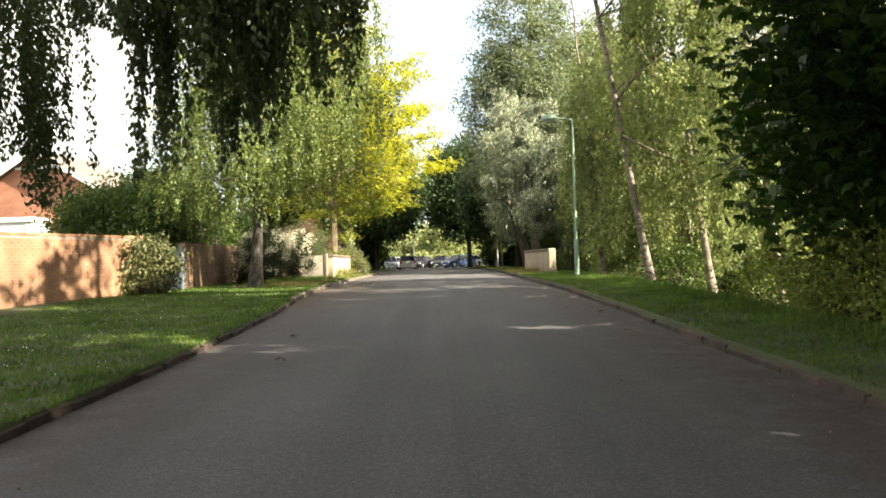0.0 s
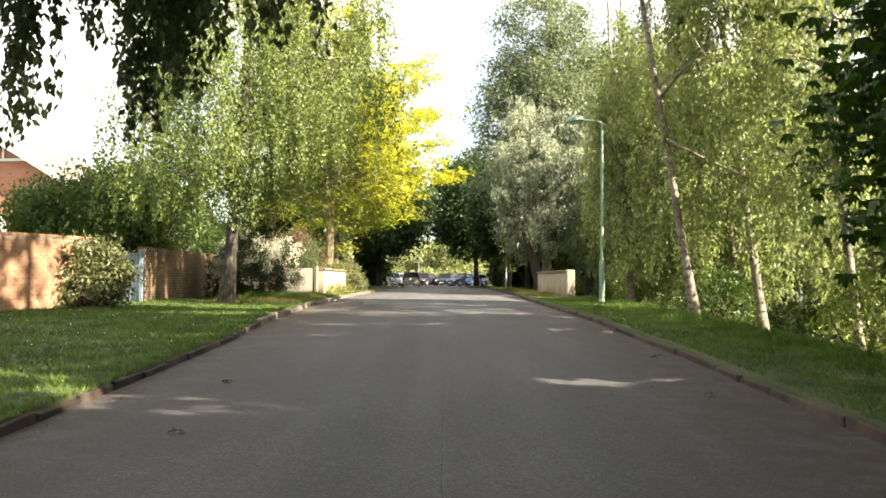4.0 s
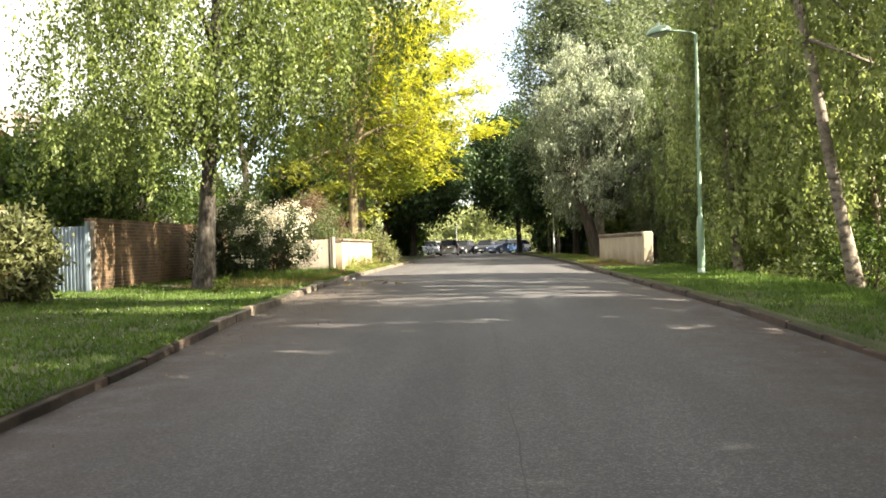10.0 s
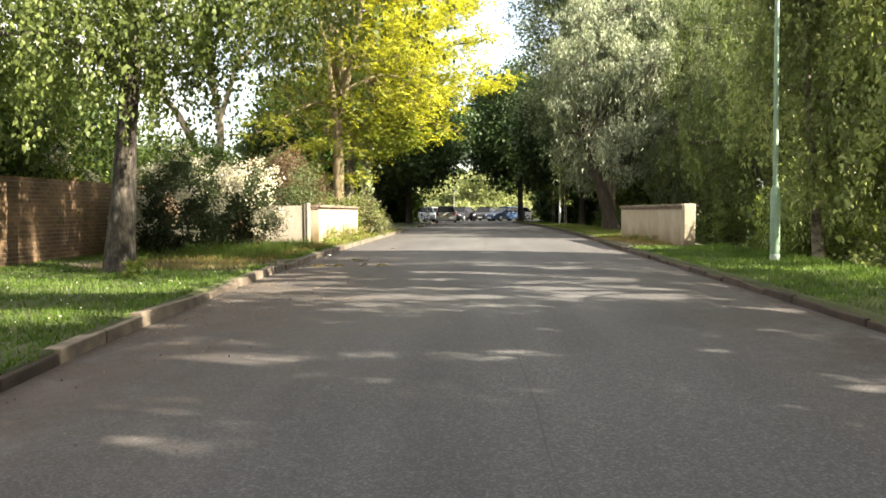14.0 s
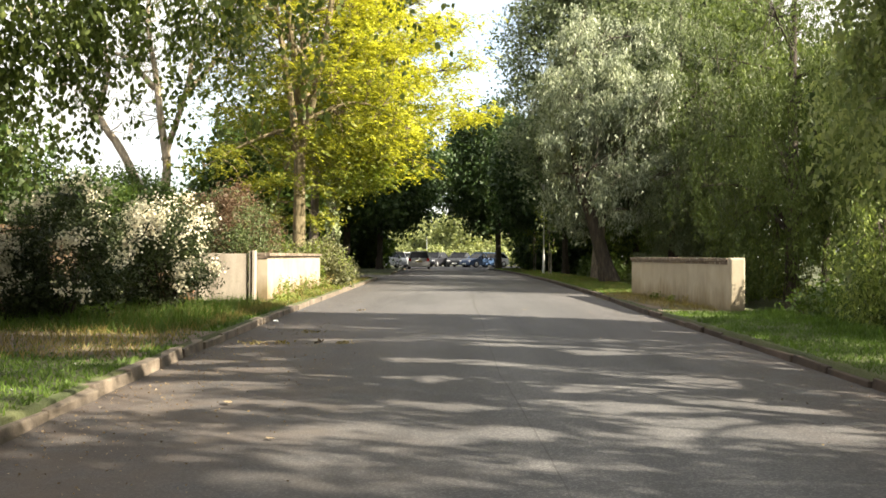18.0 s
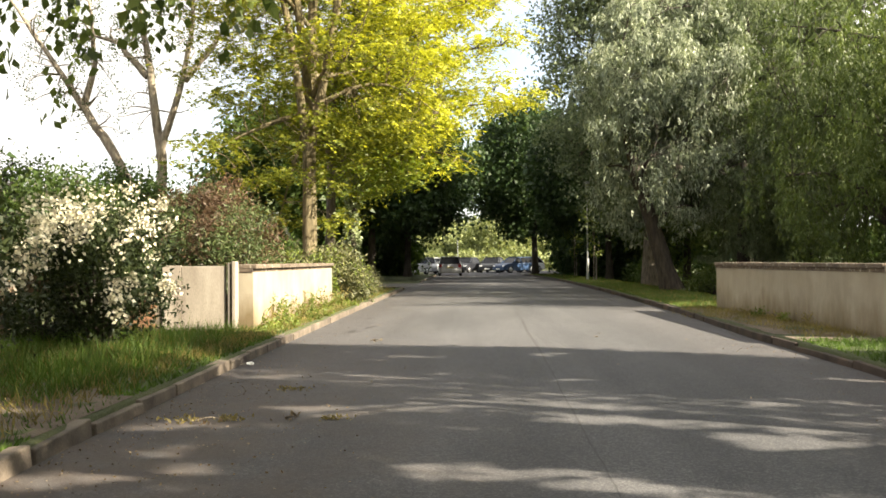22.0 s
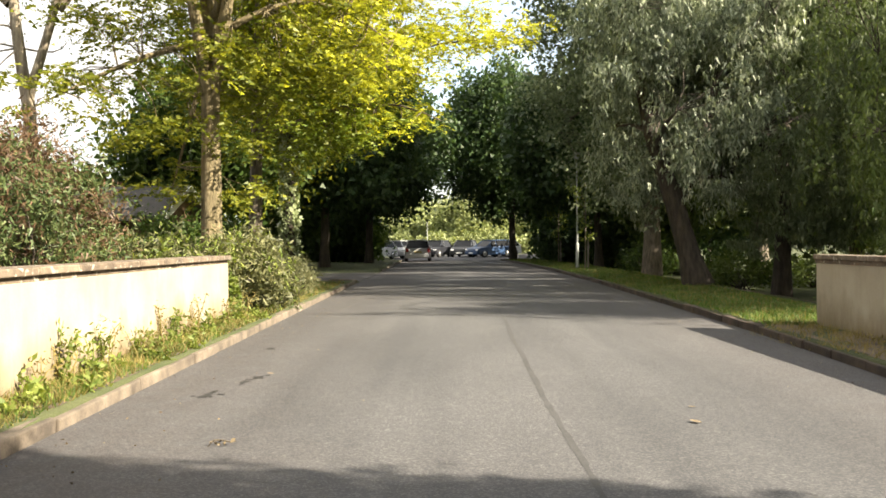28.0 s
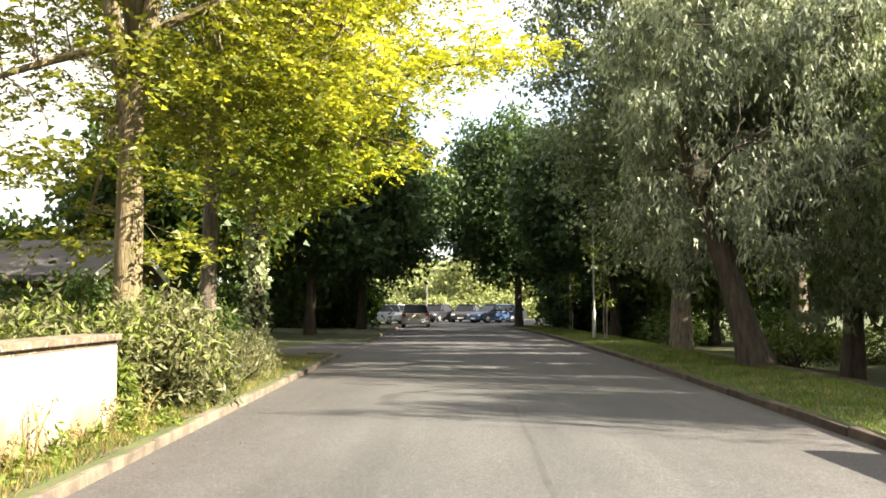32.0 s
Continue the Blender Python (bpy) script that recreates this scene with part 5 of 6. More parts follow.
grass("far_verge_dry_grass", "dry grass thinning out along the far verge", 12000, far_verge, 0.09, M_DRYGRASS, 409, 0.13)
grass("parapet_grass", "straggling grass at the foot of the parapet", 22000, parapet_strip, 0.075, M_GRASS, 404, 0.17)
grass("dry_grass", "dry yellow grass along the kerb", 25000, parapet_strip, 0.10, M_DRYGRASS, 405, 0.09)
grass("wall_foot_grass", "thin grass at the foot of the parapet", 3500, wall_foot, 0.10, M_DRYGRASS, 406, 0.09)
grass("dry_foot_grass", "thin dry grass under the blossoming shrubs", 7000, lambda r, n: (-2.75 - r.uniform(0, 1, n) * 2.6, r.uniform(30.5, 40.0, n)), 0.13, M_DRYGRASS, 408, 0.08)
grass("shrub_foot_grass", "long grass under the blossoming shrubs", 9000, lambda r, n: (-3.1 - r.uniform(0, 1, n) * 2.6, r.uniform(33.2, 40.0, n)), 0.21, M_GRASS, 407, 0.06)


def daisies():
    rng = np.random.default_rng(410)
    n = 170
    y = rng.uniform(8, 31, n)
    x = kerb_left(y) - 0.3 - rng.uniform(0, 1, n) * 4.2
    p = np.stack([x, y, land(x, y) + 0.05], 1)
    q = np.repeat(p, 5, 0)
    me = leaves("daisies", q, 0.015, rng, 0.7, -0.6)
    me.materials.append(L_DAISY)
    tagged(new("daisies", me), "small white daisies scattered in the lawn", "blossom", kind="stuff")


daisies()


def litter():
    rng = np.random.default_rng(411)
    n = 2200
    y = np.where(rng.uniform(0, 1, n) < 0.6, 30 + rng.standard_normal(n) * 4.0, rng.uniform(4, 62, n))
    side = rng.uniform(0, 1, n) < np.where(np.abs(y - 30) < 7, 0.9, 0.5)
    off = np.abs(rng.standard_normal(n)) * np.where(np.abs(y - 30) < 7, 0.8, 0.5) + 0.05
    x = np.where(side, kerb_left(y) + off, kerb_right(y) - off)
    u = (x - kerb_left(y)) / (kerb_right(y) - kerb_left(y))
    p = np.stack([x, y, road_z(y) + 0.03 * (1 - (2 * u - 1) ** 2) + 0.006], 1)
    ax = np.stack([rng.standard_normal(n), rng.standard_normal(n), np.full(n, 0.12)], 1) * 2
    me = leaves("leaf_litter", p, 0.02, rng, 0.6, 0, ax)
    me.materials.append(L_LITTER)
    tagged(new("leaf_litter", me), "small dry leaves and bud scales blown to the gutters", "litter", kind="stuff")


litter()


def soil_sheet(name, label, xs, ys, keep):
    gx, gy = np.meshgrid(xs, ys)
    gz = land(gx, gy) + 0.006
    h, w = gx.shape
    i, j = np.meshgrid(np.arange(h - 1), np.arange(w - 1), indexing="ij")
    a = (i * w + j)[keep((gx[:-1, :-1] + gx[1:, 1:]) / 2, (gy[:-1, :-1] + gy[1:, 1:]) / 2)]
    me = raw_mesh(name, np.stack([gx, gy, gz], -1).reshape(-1, 3), np.stack([a, a + 1, a + w + 1, a + w], -1), True)
    me.materials.append(M_SOIL)
    tagged(new(name, me), label, "soil", kind="structure")


soil_sheet("bare_earth", "trodden brown earth under the birch", np.arange(-7, -2.3, 0.07), np.arange(29.5, 36, 0.07), lambda x, y: worn(x, y) & (x < kerb_left(y) - 0.15))
soil_sheet("parapet_earth_left", "dry brown earth showing through the weeds", np.arange(-3.45, -2.6, 0.05), np.arange(40.3, 49.5, 0.07),
           lambda x, y: (x < kerb_left(y) - 0.17) & (np.sin(x * 7 + y * 2.6) + np.sin(x * 13 - y * 5.3) * 0.6 > -0.5))
soil_sheet("wood_path", "pale trodden path under the willows", np.arange(7.9, 11.6, 0.12), np.arange(50, 74, 0.25),
           lambda x, y: np.abs(x - 9.6 - 0.5 * np.sin(y * 0.5)) + 0.2 * np.sin(x * 6 + y * 3.1) < 0.75)
soil_sheet("parapet_earth", "dry brown earth between kerb and parapet", np.arange(4.6, 6.0, 0.05), np.arange(38.2, 47.4, 0.08),
           lambda x, y: (x > kerb_right(y) + 0.17) & (np.sin(x * 5 + y * 2.1) + np.sin(x * 11 - y * 4.7) * 0.5 > -1.15))

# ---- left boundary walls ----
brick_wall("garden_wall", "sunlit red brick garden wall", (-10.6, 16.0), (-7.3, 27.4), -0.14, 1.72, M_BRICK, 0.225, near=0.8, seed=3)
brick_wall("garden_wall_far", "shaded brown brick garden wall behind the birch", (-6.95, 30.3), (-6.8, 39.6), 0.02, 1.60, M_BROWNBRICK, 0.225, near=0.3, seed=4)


def sheet_panel():
    root = thing("sheet_panel", "faded blue-grey corrugated sheet with a timber post closing the wall gap", "fence panel", (-7.0, 29.9, 0.0))
    n = 46
    x = np.linspace(-0.62, 0.18, n)
    y = 0.018 * np.sin(x * 70) + x * -0.25
    front = np.concatenate([np.stack([x, y, np.full(n, 0.03)], 1), np.stack([x, y, np.full(n, 1.42)], 1)])
    back = front + [0, 0.006, 0]
    v = np.concatenate([front, back])
    i = np.arange(n - 1)
    f = np.concatenate([np.stack([i, i + 1, n + i + 1, n + i], 1), np.stack([2 * n + i + 1, 2 * n + i, 3 * n + i, 3 * n + i + 1], 1), np.stack([n + i, n + i + 1, 3 * n + i + 1, 3 * n + i], 1)])
    link_part("corrugated_sheet", raw_mesh("corrugated_sheet", v, f), M_BLUEPANEL, root)
    part("post", box((0.17, -0.10, -0.05), (0.25, -0.02, 1.5), 0.008), M_BLUEPANEL, root, "pale blue square post")
    part("board", box((-1.25, -0.02, 0.0), (-0.64, 0.02, 1.38), 0.006), M_TIMBER, root, "grey timber board")
    return root


sheet_panel()


def parapet(name, label, a, b, z_foot, z_top, coping_len, end_pier=True, side=1, thick=0.32):
    """Rendered bridge parapet with a brick course and stone copings. Its face runs from a to b."""
    a, b = Vector((*a, 0)), Vector((*b, 0))
    length, d = (b - a).length, (b - a).normalized()
    wall = thing(name, label, "wall", (a.x, a.y, z_foot), kind="structure")
    wall.rotation_euler[2] = math.atan2(d.y, d.x)
    h = z_top - z_foot
    th = thick * side
    lo, hi = min(0, th), max(0, th)
    inset = 0.012 if side < 0 else -0.012
    start = 0.158 if end_pier else 0.0
    part("rendered_wall", box((0, lo, -1.2), (length, hi, h - 0.125), 0.008), M_RENDER, wall)
    part("brick_course", box((start - 0.004 if end_pier else -0.012, lo - inset, h - 0.125), (length + 0.012, hi + inset, h - 0.07), 0.004), M_COPING, wall, "thin brown course")
    if end_pier:
        part("end_pier", box((-0.03, lo - 0.03, -1.2), (0.15, hi + 0.03, h + 0.004), 0.035), M_RENDER, wall, "paler rendered end pier")
    n = max(2, round(length / coping_len))
    bm = bmesh.new()
    step = (length - start) / n
    add_box(bm, (-step / 2 + 0.004, lo - 0.05, 0), (step / 2 - 0.004, hi + 0.05, 0.07), 0.012)
    me = bpy.data.meshes.new("coping_stone")
    bm.to_mesh(me)
    bm.free()
    me.materials.append(M_COPING)
    rng = random.Random(n)
    for k in range(n):
        ob = new("coping_stone", me)
        ob.parent = wall
        ob.location = (start + (k + 0.5) * step, rng.uniform(-0.004, 0.004), h - 0.07 + rng.uniform(-0.002, 0.003))
    return wall


parapet("parapet_right", "cream rendered bridge parapet with stone coping, its road face in shade", (5.88, 38.5), (5.64, 46.6), 0.03, 1.13, 0.85, side=-1, thick=0.24)
parapet("parapet_left", "sunlit cream rendered bridge parapet with worn stone coping", (-3.25, 40.35), (-3.23, 47.95), 0.08, 1.17, 0.85, end_pier=False, side=1)


def gate_panel():
    root = thing("gate_panel", "weathered concrete gate panel between brick and steel posts", "gate", (-3.6, 40.1, 0.1))
    for k, (x0, x1) in enumerate(((-1.02, -0.72), (-0.715, -0.02))):
        part("panel", box((x0, -0.03, 0.05 - 0.01 * k), (x1, 0.03, 1.06 - 0.01 * k), 0.006), M_CONCRETE, root)
    part("steel_post", box((0.02, -0.06, -0.2), (0.06, 0.10, 1.10), 0.006), M_TIMBER, root, "dark weathered upright")
    part("edge_post", box((0.09, -0.08, -0.2), (0.15, 0.10, 1.12), 0.008), M_CONCRETE, root, "pale square post")
    return root


gate_panel()
brick_wall("gate_brick_pier", "low red brick pier half hidden by the blossom", (-5.5, 40.2), (-4.66, 40.2), 0.1, 0.74, M_BRICK, 0.225, near=0.5, seed=5)


# ---- street lamps ----
def street_lamp(x, y, h, reach, label):
    z = float(land(x, y)) - 0.02
    root = thing("street_lamp", label, "street lamp", (x, y, z), "street lamps")
    t = np.array([0, 0.02, 1.0])

    def ring(name, zs, rs, mat, lab="", sides=16):
        v, f = tube([(0, 0, q) for q in zs], rs, sides)
        return link_part(name, raw_mesh(name, v, f, True), mat, root, lab)

    ring("base_band", (0, 0.01, 0.14, 0.15), (0.074, 0.086, 0.086, 0.084), M_LAMPBAND, "pale worn band at the foot")
    ring("base_column", (0.14, 0.15, 1.22, 1.28, 1.34), (0.078, 0.082, 0.082, 0.07, 0.048), M_LAMP)
    ring("column", (1.3, 2.5, h - 0.1, h), (0.046, 0.043, 0.036, 0.036), M_LAMP)
    part("service_door", box((-0.04, -0.089, 0.45), (0.04, -0.076, 1.0), 0.004), M_LAMP, root)
    v, f = tube([(0, 0, h - 0.02), (-0.05, 0, h + 0.03), (-0.15, 0, h + 0.055), (-reach + 0.28, 0, h + 0.10)], (0.03, 0.028, 0.026, 0.024), 10)
    link_part("bracket_arm", raw_mesh("bracket_arm", v, f, True), M_LAMP, root)
    hx, hz = -reach, h + 0.10
    zs = (0.185, 0.18, 0.155, 0.115, 0.06, 0.012, 0.0)
    rs = (0.01, 0.09, 0.165, 0.22, 0.255, 0.268, 0.255)
    v, f = tube([(hx, 0, hz + q - 0.06) for q in zs], rs, 24)
    v[:, 1] *= 0.72
    v[:, 0] = (v[:, 0] - hx) * 1.08 + hx
    v[:, 2] += (v[:, 0] - hx) * 0.16
    link_part("lantern_hood", raw_mesh("lantern_hood", v, f, True), M_LAMP, root, "low domed green lantern hood")
    v, f = tube([(hx, 0, hz - 0.06 - q) for q in (0.0, 0.03, 0.06, 0.075)], (0.19, 0.18, 0.12, 0.01), 20)
    v[:, 1] *= 0.7
    v[:, 2] += (v[:, 0] - hx) * 0.16
    link_part("bowl", raw_mesh("bowl", v, f, True), M_LAMPGLASS, root, "pale translucent bowl")
    v, f = tube([(hx, 0, hz + q) for q in (0.11, 0.16, 0.20, 0.225)], (0.026, 0.026, 0.02, 0.004), 10)
    link_part("light_sensor", raw_mesh("light_sensor", v, f, True), M_LAMPGLASS, root, "small white light sensor")
    return root


street_lamp(6.1, 32.5, 5.42, 0.82, "tall pale green street lamp with a domed lantern")


def plain_lamp(x, y, h):
    z = float(land(x, y)) - 0.02
    root = thing("post_lamp", "slim grey lamp post with a small top lantern", "street lamp", (x, y, z), "street lamps")
    for name, zs, rs in (("base_column", (0, 1.1, 1.18), (0.075, 0.075, 0.045)), ("column", (1.15, h), (0.045, 0.035))):
        v, f = tube([(0, 0, q) for q in zs], rs, 12)
        link_part(name, raw_mesh(name, v, f, True), M_GREYPOLE, root)
    v, f = tube([(0, 0, h + q) for q in (-0.02, 0.0, 0.28, 0.34, 0.36)], (0.04, 0.10, 0.15, 0.15, 0.02), 12)
    link_part("lantern", raw_mesh("lantern", v, f, True), M_GREYPOLE, root)
    return root


plain_lamp(6.15, 75.0, 4.95)
plain_lamp(-2.0, 126.0, 3.35)


# ---- cars ----
M_GLASS = plain("car_glass", (0.008, 0.009, 0.011), 0.18)
M_GLASS.node_tree.nodes["Principled BSDF"].inputs["Specular IOR Level"].default_value = 0.15
M_TYRE = plain("tyre_rubber", (0.03, 0.03, 0.03), 0.8)
M_RIM = plain("wheel_alloy", (0.5, 0.5, 0.5), 0.3, 0.8)
M_REDLAMP = plain("red_lamp", (0.35, 0.02, 0.02), 0.2)
M_HEADLAMP = plain("head_lamp", (0.75, 0.76, 0.78), 0.1)
M_PLATE_Y = plain("yellow_plate", (0.42, 0.35, 0.10), 0.5)
M_PLATE_W = plain("white_plate", (0.75, 0.75, 0.72), 0.4)
PAINTS = {k: plain(k + "_car_paint", c, 0.4, 0.0, 0.1) for k, c in (("grey", (0.56, 0.57, 0.59)), ("silver", (0.36, 0.37, 0.38)), ("white", (0.62, 0.63, 0.64)), ("black", (0.02, 0.022, 0.025)), ("blue", (0.028, 0.058, 0.125)), ("navy", (0.02, 0.021, 0.026)))}
for _paint in PAINTS.values():
    _paint.node_tree.nodes["Principled BSDF"].inputs["Specular IOR Level"].default_value = 0.2


def car(paint, x, y, heading, label, length=4.1, width=1.75, height=1.48):
    """A hatchback: nose towards its own +y."""
    z = float(road_z(y)) + 0.012
    root = thing("car", label, "car", (x, y, z), "parked cars")
    root.rotation_euler[2] = radians(heading)
    L, W, H = length / 2, width / 2, height
    mat = PAINTS[paint]
    # lower body: side outline lofted across the width
    side = [(-L, 0.30), (-L, 0.62), (-L + 0.06, 0.92), (-L * 0.35, 0.95), (L * 0.42, 0.93), (L * 0.78, 0.84), (L - 0.08, 0.70), (L, 0.52), (L - 0.02, 0.26), (L * 0.5, 0.20), (-L * 0.5, 0.20), (-L + 0.05, 0.22)]
    bm = bmesh.new()
    rings = []
    for w, inset in ((-W, 0.10), (-W + 0.05, 0.02), (0, 0), (W - 0.05, 0.02), (W, 0.10)):
        rings.append([bm.verts.new((w, p * (1 - inset * 0.35), 0.56 + (q - 0.56) * (1 - inset))) for p, q in side])
    n = len(side)
    for r0, r1 in zip(rings, rings[1:]):
        for k in range(n):
            bm.faces.new((r0[k], r0[(k + 1) % n], r1[(k + 1) % n], r1[k]))
    bm.faces.new(rings[0][::-1]), bm.faces.new(rings[-1])
    bmesh.ops.recalc_face_normals(bm, faces=bm.faces)
    bmesh.ops.bevel(bm, geom=[e for e in bm.edges if e.calc_face_angle(0) > 0.5], offset=0.05, segments=2, profile=0.5, affect="EDGES")
    body = part("body", bm, mat, root)
    # greenhouse
    lowy, topy = (-L + 0.08, L * 0.48), (-L * 0.72, L * 0.12)
    bm = bmesh.new()
    q = [bm.verts.new(p) for p in ((-W + 0.06, lowy[0], 0.92), (W - 0.06, lowy[0], 0.92), (W - 0.06, lowy[1], 0.92), (-W + 0.06, lowy[1], 0.92),
                                  (-W + 0.24, topy[0], H - 0.05), (W - 0.24, topy[0], H - 0.05), (W - 0.24, topy[1], H - 0.05), (-W + 0.24, topy[1], H - 0.05))]
    for f in ((0, 1, 5, 4), (1, 2, 6, 5), (2, 3, 7, 6), (3, 0, 4, 7), (4, 5, 6, 7)):
        bm.faces.new([q[k] for k in f])
    bm.edges.ensure_lookup_table()
    bmesh.ops.bevel(bm, geom=[e for e in bm.edges if max(v.co.z for v in e.verts) > 1.2], offset=0.09, segments=3, profile=0.5, affect="EDGES")
    part("window_glass", bm, M_GLASS, root, "dark tinted windows")
    part("roof", box((-W + 0.22, topy[0] - 0.06, H - 0.075), (W - 0.22, topy[1] + 0.05, H), 0.035), mat, root)
    for sx in (-1, 1):
        for (ya, yb) in ((lowy[0], topy[0]), (lowy[1], topy[1]), (-0.05, -0.05)):
            v, f = tube([(sx * (W - 0.065), ya, 0.92), (sx * (W - 0.235), yb, H - 0.04)], (0.045, 0.035), 6)
            link_part("pillar", raw_mesh("pillar", v, f), mat, root)
        part("mirror", box((sx * (W + 0.02) - 0.07, L * 0.33, 0.93), (sx * (W + 0.02) + 0.07, L * 0.33 + 0.09, 1.05), 0.02), mat, root)
        part("tail_lamp", box((sx * (W - 0.17) - 0.1, -L - 0.012, 0.66), (sx * (W - 0.17) + 0.1, -L + 0.08, 0.90), 0.015), M_REDLAMP, root, "red tail lamp")
        part("head_lamp", box((sx * (W - 0.22) - 0.14, L - 0.2, 0.56), (sx * (W - 0.22) + 0.14, L - 0.035, 0.70), 0.02), M_HEADLAMP, root, "clear head lamp")
        for wy in (-L * 0.62, L * 0.62):
            v, f = tube([(sx * (W - 0.20), wy, 0.31), (sx * (W - 0.19), wy, 0.31), (sx * (W + 0.005), wy, 0.31), (sx * (W + 0.01), wy, 0.31)], (0.20, 0.31, 0.31, 0.20), 20)
            wheel = link_part("wheel", raw_mesh("wheel", v, f), M_TYRE, root, "black tyre")
            v, f = tube([(sx * (W - 0.02), wy, 0.31), (sx * (W + 0.012), wy, 0.31), (sx * (W + 0.014), wy, 0.31)], (0.21, 0.20, 0.01), 16)
            link_part("rim", raw_mesh("rim", v, f), M_RIM, wheel)
    part("rear_bumper", box((-W + 0.05, -L - 0.05, 0.28), (W - 0.05, -L + 0.06, 0.52), 0.03), mat, root)
    part("front_bumper", box((-W + 0.06, L - 0.1, 0.25), (W - 0.06, L + 0.05, 0.46), 0.03), mat, root)
    part("number_plate", box((-0.26, -L - 0.062, 0.60), (0.26, -L - 0.002, 0.71)), M_PLATE_Y, root, "yellow rear plate")
    part("number_plate", box((-0.26, L + 0.045, 0.32), (0.26, L + 0.056, 0.43)), M_PLATE_W, root, "white front plate")
    return root


car("grey", -1.95, 97.5, 2, "dark grey hatchback standing at the roadside, seen from behind", 4.0, 1.8, 1.5)
for paint, cx, cy, hd, lab in (("silver", -4.4, 108.0, 186, "silver car parked in the car park"), ("white", -5.6, 104.5, 150, "white car parked in the shade"), ("white", -6.9, 110.0, 175, "white car parked in the row"),
                               ("white", -2.6, 114.5, 172, "white car parked in the row"), ("navy", -0.95, 113.2, 160, "dark car parked in the row"), ("black", 1.6, 113.6, 166, "black car parked in the row"),
                               ("blue", 3.7, 110.8, 128, "light blue car parked at an angle"), ("white", 4.7, 115.5, 128, "white car parked at an angle"), ("silver", -9.3, 114.0, 170, "silver car parked in the row"),
                               ("white", -4.0, 119.5, 10, "white car parked in the back row"), ("silver", -1.2, 120.5, 5, "silver car parked in the back row")):
    car(paint, cx, cy, hd, lab)


# ---- houses ----
M_ROOF = surface("brown_roof_tile", (0.11, 0.085, 0.075), (0.22, 0.175, 0.155), 2.0, 25, 0.9, 0.6, 0.02)
M_GREYROOF = surface("grey_roof_tile", (0.13, 0.115, 0.105), (0.25, 0.225, 0.20), 2.0, 25, 0.9, 0.6, 0.02)
M_SLATE = surface("dark_slate", (0.055, 0.050, 0.047), (0.11, 0.10, 0.094), 2.0, 25, 0.9, 0.6, 0.02)
M_WHITE = plain("white_paint", (0.78, 0.78, 0.75), 0.5)
M_HOUSEBRICK = surface("house_brick", (0.36, 0.15, 0.09), (0.50, 0.24, 0.15), 1.0, 30, 0.9, 0.4, 0.006, stretch=(1, 1, 3))
M_PANE = plain("window_pane", (0.05, 0.06, 0.07), 0.05)


def house(name, label, x, y, turn, w, d, eaves, rise, wall_mat, roof_mat, ground_z=0.0):
    """A gabled house; the gable end faces its own -y."""
    root = thing(name, label, "house", (x, y, ground_z))
    root.rotation_euler[2] = radians(turn)
    part("wall", box((-w / 2, 0, -0.3), (w / 2, d, eaves)), wall_mat, root)
    bm = bmesh.new()
    a = [bm.verts.new(p) for p in ((-w / 2, 0.0, eaves), (w / 2, 0.0, eaves), (0, 0.0, eaves + rise), (-w / 2, 0.3, eaves), (w / 2, 0.3, eaves), (0, 0.3, eaves + rise))]
    for f in ((0, 1, 2), (5, 4, 3), (0, 3, 4, 1), (1, 4, 5, 2), (2, 5, 3, 0)):
        bm.faces.new([a[k] for k in f])
    part("gable", bm, wall_mat, root)
    over, th = 0.35, 0.16
    slope = rise / (w / 2)
    for s in (-1, 1):
        bm = bmesh.new()
        x0, z0 = s * (w / 2 + over), eaves - over * slope
        q = [bm.verts.new(p) for p in ((x0, -over, z0 + th), (0, -over, eaves + rise + th), (0, d + over, eaves + rise + th), (x0, d + over, z0 + th), (x0, -over, z0 + 0.02), (0, -over, eaves + rise + 0.02), (0, d + over, eaves + rise + 0.02), (x0, d + over, z0 + 0.02))]
        for f in ((0, 1, 2, 3), (7, 6, 5, 4), (0, 4, 5, 1), (3, 2, 6, 7), (0, 3, 7, 4)):
            bm.faces.new([q[k] for k in f])
        bmesh.ops.recalc_face_normals(bm, faces=bm.faces)
        part("roof", bm, roof_mat, root)
        bm = bmesh.new()
        v0, v1 = Vector((x0, -over - 0.03, z0 - 0.02)), Vector((0, -over - 0.03, eaves + rise - 0.02))
        q = [bm.verts.new(p) for p in (v0, v1, v1 + Vector((0, 0, 0.20)), v0 + Vector((0, 0, 0.20)), v0 + Vector((0, 0.028, 0)), v1 + Vector((0, 0.028, 0)), v1 + Vector((0, 0.028, 0.2)), v0 + Vector((0, 0.028, 0.2)))]
        for f in ((0, 1, 2, 3), (7, 6, 5, 4), (0, 4, 5, 1), (3, 2, 6, 7)):
            bm.faces.new([q[k] for k in f])
        bmesh.ops.recalc_face_normals(bm, faces=bm.faces)
        part("barge_board", bm, M_WHITE, root, "white barge board")
    return root


def window(root, x, z, w, h, y=-0.0):
    fr = part("window", box((x - w / 2, y - 0.05, z), (x + w / 2, y + 0.02, z + h), 0.01), M_WHITE, root, "white window frame")
    for s in (-1, 1):
        part("pane", box((x + s * w / 4 - w / 4 + 0.05, y - 0.058, z + 0.06), (x + s * w / 4 + w / 4 - 0.05, y - 0.049, z + h - 0.06)), M_PANE, fr)


brick_house = house("brick_house", "red brick house with white barge boards behind the garden wall", -17.85, 44.8, -12, 7.2, 4.6, 4.5, 2.0, M_HOUSEBRICK, M_ROOF)
window(brick_house, -1.2, 1.0, 1.5, 1.2)
